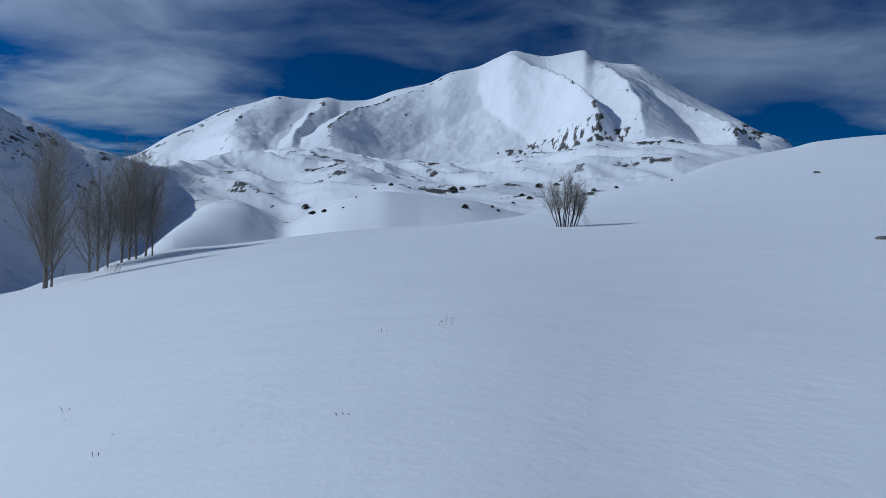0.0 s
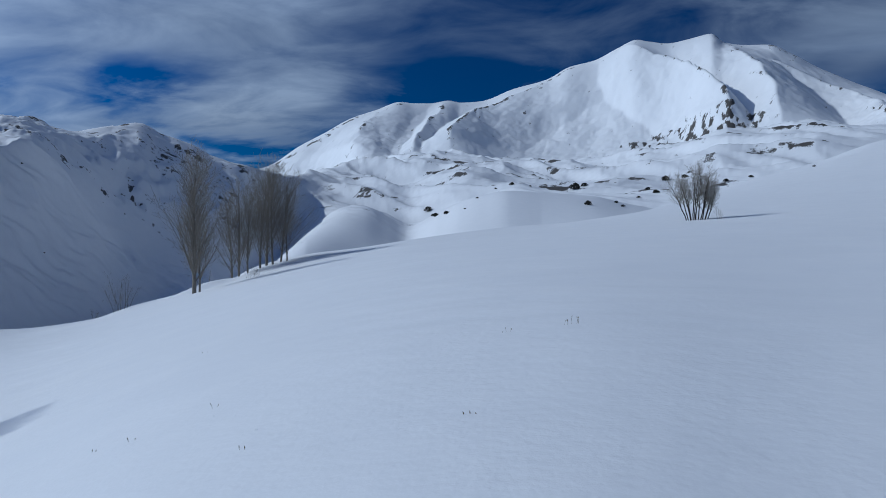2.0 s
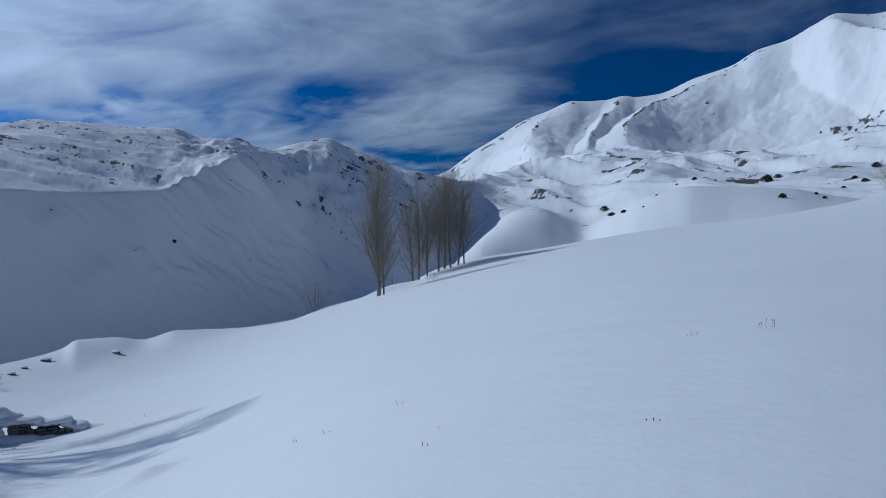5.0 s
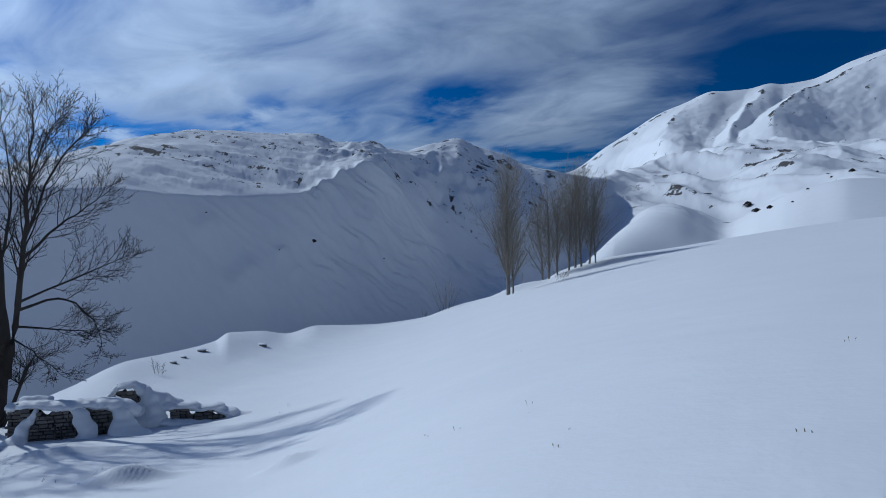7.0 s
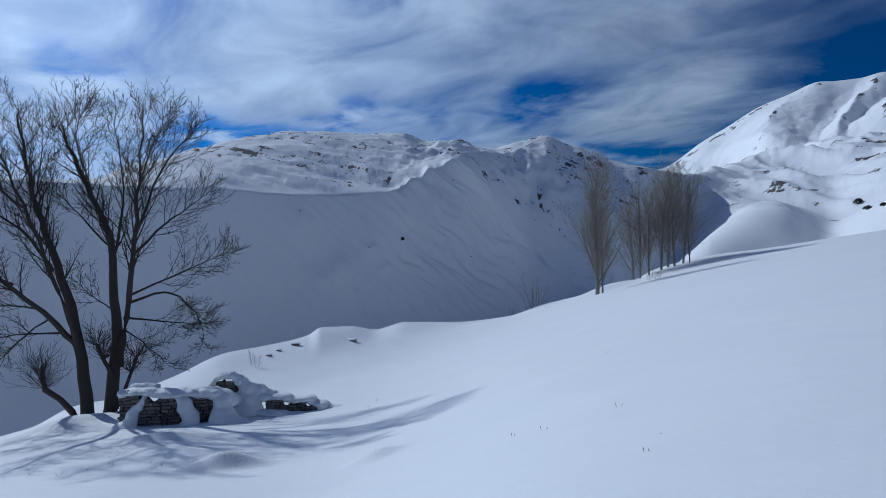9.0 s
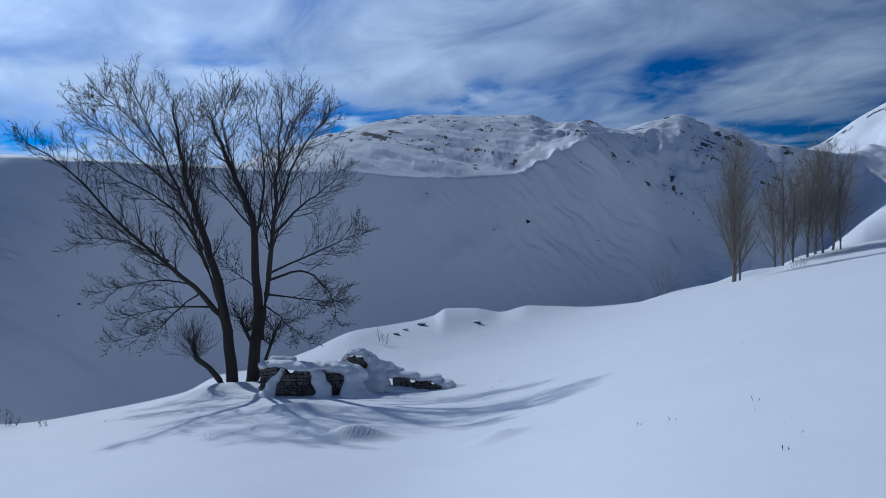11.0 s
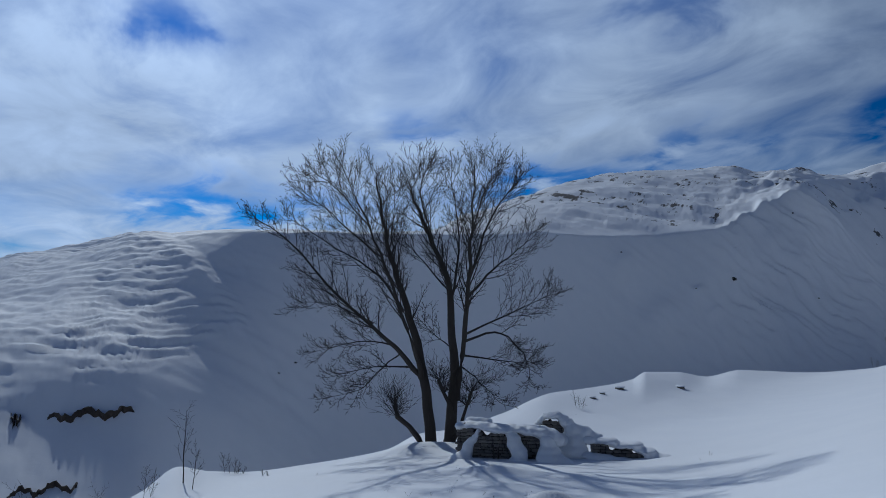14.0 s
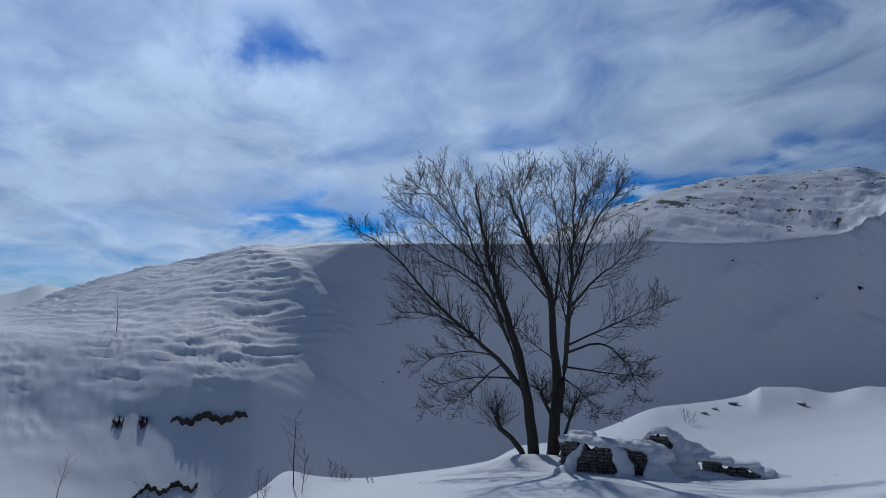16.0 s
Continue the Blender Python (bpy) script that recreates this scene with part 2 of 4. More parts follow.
def slopes(x, y):
    """Slopes of a monotone cubic through the knots; knots along the last axis."""
    h, d = np.diff(x), np.diff(y) / np.diff(x)
    m = np.zeros_like(y)
    w1, w2 = 2 * h[..., 1:] + h[..., :-1], h[..., 1:] + 2 * h[..., :-1]
    a, b = d[..., :-1], d[..., 1:]
    good = a * b > 0
    inner = np.where(good, (w1 + w2) / (w1 / np.where(good, a, 1) + w2 / np.where(good, b, 1)), 0)
    m[..., 1:-1] = inner
    m[..., 0], m[..., -1] = d[..., 0], d[..., -1]
    return m


def cubic(x0, x1, y0, y1, m0, m1, x):
    h = x1 - x0
    s = (x - x0) / h
    return ((1 + 2 * s) * (1 - s) ** 2 * y0 + s * (1 - s) ** 2 * h * m0 + s * s * (3 - 2 * s) * y1 + s * s * (s - 1) * h * m1)


def exact(table, bearing):
    x, y = np.array([p[0] for p in table], float), np.array([p[1] for p in table], float)
    m = slopes(x, y)
    b = np.clip(bearing, x[0], x[-1])
    i = np.clip(np.searchsorted(x, b, side="right") - 1, 0, len(x) - 2)
    return cubic(x[i], x[i + 1], y[i], y[i + 1], m[i], m[i + 1], b)


FINE = np.arange(-60, 300.01, 0.04)
SAMPLED = {}


def eased(table, bearing, half):
    """The line smoothed over so many degrees to either side."""
    key = (id(table), half)
    if key not in SAMPLED:
        if half:
            steps = np.linspace(-half, half, 31)
            share = np.cos(steps / half * math.pi / 2) ** 2 + 0.02
            SAMPLED[key] = sum(w * exact(table, FINE + k) for k, w in zip(steps, share)) / share.sum()
        else:
            SAMPLED[key] = exact(table, FINE)
    return np.interp(bearing, FINE, SAMPLED[key])


def along(table, bearing):
    return eased(table, bearing, 0)


LATTICE = np.random.RandomState(7).rand(256, 256) * 2 * math.pi


def wave(x, y):
    """Gradient noise on the plane, about -0.7 to 0.7."""
    xi, yi = np.floor(x).astype(int), np.floor(y).astype(int)
    xf, yf = x - xi, y - yi
    u, v = xf ** 3 * (xf * (xf * 6 - 15) + 10), yf ** 3 * (yf * (yf * 6 - 15) + 10)

    def corner(dx, dy):
        g = LATTICE[(xi + dx) & 255, (yi + dy) & 255]
        return np.cos(g) * (xf - dx) + np.sin(g) * (yf - dy)

    a = corner(0, 0) * (1 - u) + corner(1, 0) * u
    b = corner(0, 1) * (1 - u) + corner(1, 1) * u
    return (a * (1 - v) + b * v) * 1.4


def fractal(x, y, octaves=5, gain=0.5, ridged=False):
    total, amp = np.zeros_like(x), 1.0
    for o in range(octaves):
        n = wave(x * 2 ** o + 17.3 * o, y * 2 ** o - 9.1 * o)
        total += amp * ((0.35 - np.abs(n)) * 1.6 if ridged else n)
        amp *= gain
    return total


def bumpy(a, low, high, soft):
    """1 between low and high, falling off to 0 over soft."""
    return np.clip((a - low) / soft + 0.5, 0, 1) * np.clip((high - a) / soft + 0.5, 0, 1)


def wrap(bearing):
    return (np.asarray(bearing, float) + 60) % 360 - 60


def hillside(b):
    """0: the open valley towards the mountain, 1: the bank and hill to its left."""
    s = np.clip((b - 15.5) / 11, 0, 1)
    return s * s * (3 - 2 * s)


def knots(b):
    """Distances and heights of the nine crest and hollow lines at the bearings b."""
    tan = lambda rise: np.tan(np.radians(rise))
    r2 = eased(NEAR_DIST, b, 20)
    z2 = EYE + r2 * tan(eased(NEAR_RISE, b, 15))
    side = 0.5 + 0.5 * np.tanh((30 - b) / 30)
    r1 = 0.65 * r2 * 85 / (85 + 0.65 * r2 * side * 0.35)
    z1 = EYE + r1 * tan(eased(FIELD_RISE, b, 24))
    hill = hillside(b)
    rc = along(CLIFF_DIST, b)
    r4 = 360 * (1 - hill) + along(BASE_DIST, b) * hill
    r3 = r2 + (r4 - r2) * 0.25
    z4 = (EYE + 360 * tan(along(MOUND_RISE, b))) * (1 - hill) + along(BASE_HEIGHT, b) * hill
    drop = 3 + 9 * np.clip((b + 10) / 12, 0, 1)
    z3 = np.minimum(z2, z4) - drop * (1 - hill) - 2 * hill
    z3 = z3 * (1 - hill) + (z2 * 0.45 + z4 * 0.55) * hill
    r5 = 620 * (1 - hill) + rc * hill
    z5 = (EYE + 620 * tan(along(MOUND_RISE, b) * 0.45 + along(SHELF_RISE, b) * 0.3)) * (1 - hill) + (EYE + rc * tan(along(CLIFF_RISE, b))) * hill
    r6 = 1600 * (1 - hill) + along(HILL_DIST, b) * hill
    z6 = EYE + r6 * tan(along(SHELF_RISE, b) * (1 - hill) + along(HILL_RISE, b) * hill)
    r7 = 2250 + 0 * b
    z7 = EYE + r7 * tan((along(SHELF_RISE, b) - 0.25) * (1 - hill) + (along(HILL_RISE, b) * 0.35 - 0.8) * hill)
    r8 = 3500 + 0 * b
    z8 = EYE + r8 * tan(along(PEAK_RISE, b))
    r9, z9 = 4700 + 0 * b, z8 * 0.2 - 150
    zero = 0 * b
    return (np.stack([zero, r1, r2, r3, r4, r5, r6, r7, r8, r9], -1), np.stack([zero, z1, z2, z3, z4, z5, z6, z7, z8, z9], -1))


# ridges that run down the mountain: three places on the crest as bearing and rise, height in metres, half widths in degrees
# towards the sun and away from it, and how stony the crest is
SPURS = [((-4.0, 15.3), (-6.7, 12.8), (-12.4, 8.6), 105, 5.5, 2.6, 0.5), ((-0.8, 14.1), (4.0, 11.2), (9.5, 7.6), 70, 3.4, 6.0, 1.0),
         ((-10.9, 15.8), (-13.0, 12.6), (-16.2, 7.8), 90, 3.6, 4.5, 0.4), ((-14.7, 14.6), (-18.6, 12.4), (-26.0, 8.2), 60, 2.6, 3.0, 0.8),
         ((-12.8, 14.6), (-16.6, 12.0), (-22.5, 8.2), 45, 1.8, 2.0, 0.3), ((13.4, 11.4), (15.4, 10.2), (17.4, 7.0), 42, 4.2, 2.8, 0.4),
         ((10.0, 11.4), (10.6, 10.0), (12.4, 7.6), 34, 1.2, 1.4, 0.5), ((17.0, 10.2), (20.0, 8.3), (23.2, 6.2), 36, 1.4, 1.8, 1.0), ((1.5, 12.4), (3.0, 10.2), (5.0, 8.2), 22, 1.0, 1.2, 0.1)]
# slid places on the bank: bearing, rise, half width and half height in degrees, height in metres
SCARS = [(53.2, 2.0, 1.0, 1.0, 1.1), (50.3, -2.4, 1.5, 1.7, 2.4), (47.6, -0.1, 0.5, 0.5, 0.9), (49.0, -3.9, 0.7, 0.5, 0.8), (46.6, -1.7, 0.5, 0.4, 0.8)]
# low drifts on the field: bearing, distance, height, half length, half width, all in metres
DRIFTS = [(59.3, 17.8, 0.42, 0.85, 0.36), (47.5, 14.2, 0.18, 0.5, 0.28), (63.5, 26.5, 0.25, 1.6, 0.5), (28.5, 96.0, 0.9, 4.0, 1.5), (70.5, 35.0, 0.35, 2.2, 1.2)]


def detail(b, r, R, z):
    """Relief added to the smooth land, and how bare of snow it is."""
    rad = np.radians(b)
    x, y = -np.sin(rad) * r, np.cos(rad) * r
    r2, r3, r4, r5, r6, r7, r8 = (R[..., i] for i in range(2, 9))
    hill = hillside(b)
    valley = 1 - hill
    bare = np.zeros_like(z) - 0.2
    e = np.degrees(np.arctan2(z - EYE, np.maximum(r, 1.0)))
    # the uneven lip of the field
    tan = lambda rise: np.tan(np.radians(rise))
    lip = r2 * (tan(along(NEAR_RISE, b)) - tan(eased(NEAR_RISE, b, 15)))
    s = np.clip((r / r2 - 0.8) / 0.2, 0, 1) * np.clip((r3 - r) / (r3 - r2), 0, 1)
    z = z + lip * s * s * (3 - 2 * s)
    # drifts of the field
    near = np.clip((r2 - r) / 6 + 0.15, 0, 1) * np.clip(r / 12, 0, 1)
    z = z + near * (0.16 * fractal(x / 26, y / 17, 3) + 0.02 * fractal(x / 3.2 + 5, y / 1.6, 3))
    for db, dr, tall, long, wide in DRIFTS:
        a = radians(db)
        dx, dy = x + math.sin(a) * dr, y - math.cos(a) * dr
        across, deep = dx * math.cos(a) + dy * math.sin(a), -dx * math.sin(a) + dy * math.cos(a)
        z = z + tall * np.exp(-(across / long) ** 2 - (deep / wide) ** 2)
    # broken ground of the valley
    mid = np.clip((r - 300) / 150, 0, 1) * np.clip((2400 - r) / 500, 0, 1) * valley * np.clip((b + 26) / 8, 0, 1)
    rough = fractal(x / 210 + y / 600 + 2, y / 300 + x / 500, 6, 0.42, True)
    z = z + mid * (rough * 20 * np.clip(r / 900, 0.15, 1.3) + 0.5 * fractal(x / 45, y / 45, 5, 0.55, True) * np.clip(r / 520, 0.4, 3))
    patch = fractal(x / 60 + y / 130 + 3, y / 70, 5, 0.7)
    bare = np.maximum(bare, mid * (0.02 + 0.85 * patch + 0.25 * wave(x / 170, y / 330)))
    # the mountain's spurs
    u = np.clip((r - r7) / (r8 - r7), 0, 1)
    face = np.where(r > r7 * 0.95, 1.0, 0.0) * np.clip((34 - b) / 6, 0, 1)
    swell = np.sin(math.pi * u ** 0.8) ** 0.9
    high, edge = 0 * z, 0 * z
    for (b0, e0), (b1, e1), (b2, e2), tall, gentle, steep, stony in SPURS:
        line = np.interp(-e, (-e0, -e1, -e2), (b0, b1, b2)) + 0.35 * wave(e * 0.9, b0 + 0 * e)
        off = b - line
        near_line = np.where(off > 0, 1 - off / gentle, 1 + off / steep)
        inside = np.clip((e0 + 0.6 - e) / 0.8, 0, 1) * np.clip((e - e2 + 0.8) / 0.8, 0, 1)
        high = np.maximum(high, tall * np.clip(near_line, 0, 1) * inside)
        edge = np.maximum(edge, stony * np.exp(-(off / 0.35) ** 2) * inside)
    fan = np.where(b > 6.5, (b - 13) / (1.7 - u), (b + 7) / (1.7 - u))
    gullies = fractal(fan * 0.8 + 4 + 0.3 * wave(b, e), u * 2.2, 4, 0.5, True)
    z = z + face * swell * (high * 1.6 + gullies * 2.5 + 9 * fractal(x / 190, y / 190, 7, 0.62))
    rocks = bumpy(b, -14.6, -4.2, 1.6) * bumpy(e + 0.05 * (b + 9), 7.5, 8.5, 0.6)
    rocks = np.maximum(rocks, bumpy(b, -26, -21.8, 1.2) * bumpy(e, 8.2, 9.3, 0.5))
    streak = fractal(b * 1.7 + z / 150, z / 42 - b * 0.6, 5, 0.65)
    bare = np.maximum(bare, np.where(r > 2100, 0.06 + 0.42 * rocks + 0.5 * edge + (0.42 + 0.5 * rocks + 0.3 * edge) * streak, -0.3) * np.clip((30 - b) / 3, 0, 1))
    z = z + rocks * face * 7 * fractal(x / 60, y / 60, 5, 0.62, True)
    # the cliff side: blown ripples to the left of the spur, smooth drift to its right, scrub above
    v = (r - r4) / (r5 - r4)
    crest = np.clip((r6 * 0.995 - r) / (r6 * 0.03), 0, 1)
    spur = 71.0 + 18 * np.clip(v, 0, 1)
    on = np.clip(v / 0.15, 0, 1) * hill
    # a steep foot under the blown slope
    foot = np.clip((v - 0.02) / 0.38, 0, 1)
    z = z + (5.5 * np.clip((b - 74) / 14, 0, 1) + 3.5 * np.clip((b - 88) / 8, 0, 1)) * foot * foot * (3 - 2 * foot) * np.clip((1 - v) / 0.75, 0, 1) * hill
    left = np.clip((b - spur) / 2.0, 0, 1) * np.clip((v - 0.01) / 0.1, 0, 1) * hill
    seen = np.degrees(np.arctan2(z - EYE, np.maximum(r, 1.0)))
    blown = np.clip((seen - np.interp(b, (76, 82, 86, 90, 97, 110), (-1.0, -2.6, -4.2, -6.2, -8.6, -9.5))) / 1.2 + 0.5 * wave(b / 2, seen / 2), 0, 1)
    ripple = fractal(b / 8.0 + z / 9, z / 0.75 + 0.9 * wave(b / 4, z / 3), 4, 0.58, True) * 0.6 + 0.6 * fractal(b / 6.0 + z / 8, z / 0.55 + 0.9 * wave(b / 4 + 3, z / 3), 4, 0.6)
    z = z + left * crest * (blown * (0.16 + 0.32 * np.clip(0.5 + wave(b / 5 + 9, z / 5), 0, 1.2)) * ripple + 0.7)
    z = z + on * crest * (np.clip(r / 200, 0, 1) * 1.1 * fractal(x / 30, y / 30, 4) + 0.22 * fractal(x / 7, y / 7 + z / 5, 4, 0.55))
    top = np.clip((r - r5 * 1.01) / (r5 * 0.1), 0, 1) * hill * np.clip((75 - b) / 5, 0, 1)
    z = z + top * crest * (0.7 * fractal(x / 26, y / 26, 6, 0.6, True))
    bare = np.maximum(bare, top * np.where(r < 2000, 0.24 + 0.38 * fractal(b * 0.9, r / 8, 4, 0.75) + 0.3 * fractal(x / 60, y / 60, 2), 0))
    # furrows running aslant down the flank, along its crest
    flank = bumpy(b, 27, 46, 2.5) * np.clip((e + 7) / 3, 0, 1) * np.clip(v / 0.2, 0, 1) * np.clip((1.25 - v) / 0.3, 0, 1) * hill
    lean = (e - 0.95 * b) / 2.3 + 0.45 * wave(b / 4, e / 3)
    z = z + flank * crest * (1.7 * fractal(lean + 3, b / 12 + e / 14, 4, 0.5, True) + 0.35 * fractal(x / 9, y / 9, 4, 0.6, True))
    behind = bumpy(b, 17, 44, 4) * np.clip((r - r5 * 1.03) / (r5 * 0.15), 0, 1) * hill * (r < 1500)
    w = (r - r5) / (r6 - r5)
    z = z + behind * crest * 6 * np.clip(w, 0, 1) * np.clip(1 - w, 0, 1) ** 2 * (3.6 * fractal(w * 2.4 + b / 9, w * 1.2 - b / 7 + 5, 5, 0.5, True) + 1.2 * fractal(x / 30, y / 30, 5, 0.6, True))
    bare = np.maximum(bare, behind * np.clip(w * 3 - 0.9, 0, 1) * (0.02 + 0.24 * np.clip(w, 0, 1) + 0.62 * fractal(b * 0.8 - w * 3, w * 14, 4, 0.7)))
    # scars where the drifted bank has slid, catching light on their upper steps
    for sb, se, wide, tall, high in SCARS:
        z = z + hill * high * np.exp(-((b - sb) / wide) ** 2 - ((e - se) / tall) ** 2) * (r < r5)
    return z, bare


def surface(b, r):
    """Height of the land at bearing b, distance r (arrays alike)."""
    b = wrap(b)
    R, Z = knots(b)
    M = slopes(R, Z)
    D = np.diff(Z) / np.diff(R)
    # sharp breaks: the lip of the cliff and the mountain's crest
    lo, hi = M.copy(), M.copy()          # slope on leaving a line outwards, and on reaching it
    hill = hillside(b) ** 2
    hi[..., 5] = M[..., 5] * (1 - hill) + np.minimum(D[..., 4], 1.4) * hill
    lo[..., 5] = M[..., 5] * (1 - hill) + D[..., 5] * hill
    lo[..., 1] = hi[..., 1] = (D[..., 0] + D[..., 1]) / 2
    lo[..., 0] = D[..., 0] * 1.5 - D[..., 1] * 0.5
    hi[..., 2] = 0.7 * D[..., 1]
    hi[..., 8], lo[..., 8] = D[..., 7] * 1.25, D[..., 8]
    i = np.clip((r[..., None] >= R).sum(-1) - 1, 0, 8)
    pick = lambda a, k: np.take_along_axis(a, k[..., None], -1)[..., 0]
    z = cubic(pick(R, i), pick(R, i + 1), pick(Z, i), pick(Z, i + 1), pick(lo, i), pick(hi, i + 1), r)
    return detail(b, r, R, z)


def ground_at(x, y):
    b, r = np.array([math.degrees(math.atan2(-x, y))]), np.array([math.hypot(x, y)])
    return float(surface(b, r)[0][0])


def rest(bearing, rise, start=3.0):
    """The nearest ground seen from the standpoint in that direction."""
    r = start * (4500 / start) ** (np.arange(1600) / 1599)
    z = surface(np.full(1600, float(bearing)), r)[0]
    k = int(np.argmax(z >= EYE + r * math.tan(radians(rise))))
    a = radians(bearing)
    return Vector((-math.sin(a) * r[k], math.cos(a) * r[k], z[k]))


def spot(bearing, distance, up=0.0):
    """A place on the ground at a bearing and distance from the standpoint."""
    a = radians(bearing)
    x, y = -math.sin(a) * distance, math.cos(a) * distance
    return Vector((x, y, ground_at(x, y) + up))


def build_ground():
    bearings = np.concatenate([np.arange(-37, 111, 0.12), np.arange(112, 322, 2.0)])
    b = wrap(bearings)
    R, _ = knots(b)
    cols = []
    for k, n in enumerate((200, 80, 12, 30, 120, 80, 60, 115, 12)):
        s = np.arange(n) / n
        if k == 0:
            s = s ** 1.5
        cols.append(R[:, k, None] * (1 - s) + R[:, k + 1, None] * s)
    r = np.sort(np.concatenate(cols + [R[:, 9, None]], 1), 1)
    nb, nr = r.shape
    bb = np.repeat(b[:, None], nr, 1)
    z, bare = surface(bb.ravel(), r.ravel())
    a = np.radians(bb.ravel())
    co = np.stack([-np.sin(a) * r.ravel(), np.cos(a) * r.ravel(), z], 1)
    i, j = np.meshgrid(np.arange(nb), np.arange(nr - 1), indexing="ij")
    i2 = (i + 1) % nb
    quads = np.stack([i * nr + j, i * nr + j + 1, i2 * nr + j + 1, i2 * nr + j], -1).reshape(-1, 4)[:, ::-1]
    me = bpy.data.meshes.new("ground")
    me.vertices.add(len(co))
    me.vertices.foreach_set("co", co.ravel())
    me.loops.add(quads.size)
    me.loops.foreach_set("vertex_index", quads.ravel().astype(np.int32))
    me.polygons.add(len(quads))
    me.polygons.foreach_set("loop_start", (np.arange(len(quads)) * 4).astype(np.int32))
    me.update(calc_edges=True)
    me.polygons.foreach_set("use_smooth", np.ones(len(quads), bool))
    att = me.attributes.new("bare", "FLOAT", "POINT")
    att.data.foreach_set("value", bare.astype(np.float32))
    me.materials.append(SNOW_GROUND)
    ob = new("ground", me)
    tagged(ob, "deep snow over fields, a steep bank and a high mountain", "snowy ground", kind="structure")
    return ob


build_ground()

# ---------------------------------------------------------------- trees
def tube(bm_verts, bm_faces, points, radii, sides):
    """Adds a tapering tube along the points to the lists."""
    start = len(bm_verts)
    n = len(points)
    for k, (p, rad) in enumerate(zip(points, radii)):
        d = (points[min(k + 1, n - 1)] - points[max(k - 1, 0)]).normalized()
        a = d.orthogonal().normalized() if abs(d.z) > 0.9 else d.cross(Vector((0, 0, 1))).normalized()
        c = d.cross(a)
        for s in range(sides):
            t = 2 * math.pi * s / sides
            bm_verts.append(p + (a * math.cos(t) + c * math.sin(t)) * rad)
    for k in range(n - 1):
        for s in range(sides):
            i, j = start + k * sides + s, start + k * sides + (s + 1) % sides
            bm_faces.append((i, j, j + sides, i + sides))


def link_mesh(name, verts, faces, mat, parent, label=""):
    me = bpy.data.meshes.new(name)
    me.from_pydata([tuple(v) for v in verts], [], faces)
    me.polygons.foreach_set("use_smooth", np.ones(len(me.polygons), bool))
    me.materials.append(mat)
    ob = new(name, me)
    ob.parent = parent
    if label:
        tagged(ob, label)
    return ob


def grow(rng, lists, start, heading, length, radius, level, style):
    """One limb with its side shoots. lists: per level the (verts, faces) that the limb goes to."""
    steps = style["steps"][level]
    pts, rads = [start.copy()], [radius]
    d = heading.normalized()
    end = style["tip"] if level + 1 == style["levels"] else 0.25
    for k in range(steps):
        wob = style["wobble"][level]
        d = (d + Vector((rng.gauss(0, wob), rng.gauss(0, wob), rng.gauss(0, wob) + style["lift"][level]))).normalized()
        pts.append(pts[-1] + d * (length / steps))
        rads.append(radius * (1 - (1 - end) * (k + 1) / steps))
    if level == 1 and style.get("split"):
        lists[1].append(([], []))
        verts, faces = lists[1][-1]
    else:
        verts, faces = lists[min(level, len(lists) - 1)]
    tube(verts, faces, pts, rads, style["sides"][level])
    if level + 1 >= style["levels"]:
        return
    count = style["shoots"][level]
    spin = rng.random() * 6.28
    for c in range(count):
        lo = style["bare"][level]
        f = lo + (1 - lo) * (c + rng.random()) / count
        at = f * steps
        k = min(int(at), steps - 1)
        p = pts[k].lerp(pts[k + 1], at - k)
        axis = (pts[k + 1] - pts[k]).normalized()
        spin += 2.4 + rng.gauss(0, 0.4)
        side = axis.orthogonal().normalized()
        side = Matrix.Rotation(spin, 3, axis) @ side
        ang = radians(style["angle"][level] + rng.gauss(0, 9))
        h = axis * math.cos(ang) + side * math.sin(ang)
        shrink = style["shrink"][level] * (1.15 - style["taper"][level] * f) * rng.uniform(0.75, 1.2)
        rr = (rads[k] + (rads[k + 1] - rads[k]) * (at - k)) * style["thin"][level]
        grow(rng, lists, p, h, length * shrink, max(rr, style["least"]), level + 1, style)


COTTONWOOD = dict(levels=4, steps=(9, 8, 6, 4), sides=(8, 5, 4, 3), wobble=(0.05, 0.055, 0.08, 0.10), lift=(0.03, 0.085, 0.075, 0.05),
                  shoots=(8, 8, 4), bare=(0.3, 0.15, 0.15), angle=(40, 40, 40), shrink=(0.5, 0.40, 0.38), taper=(0.45, 0.55, 0.4),
                  thin=(0.5, 0.45, 0.55), least=0.0095, tip=0.5)
POPLAR_STYLE = dict(split=1, levels=4, steps=(10, 6, 5, 3), sides=(6, 4, 3, 3), wobble=(0.02, 0.06, 0.10, 0.14), lift=(0.02, 0.045, 0.08, 0.06),
                    shoots=(46, 9, 5), bare=(0.08, 0.12, 0.1), angle=(40, 30, 32), shrink=(0.30, 0.42, 0.5), taper=(0.62, 0.3, 0.3),
                    thin=(0.35, 0.5, 0.6), least=0.016, tip=0.6)
SHRUB_STYLE = dict(split=1, levels=4, steps=(6, 5, 4, 3), sides=(5, 4, 3, 3), wobble=(0.08, 0.12, 0.15, 0.2), lift=(0.03, 0.05, 0.05, 0.04),
                   shoots=(11, 8, 6), bare=(0.3, 0.15, 0.1), angle=(26, 36, 40), shrink=(0.36, 0.5, 0.5), taper=(0.5, 0.4, 0.3),
                   thin=(0.5, 0.55, 0.6), least=0.008, tip=0.5)


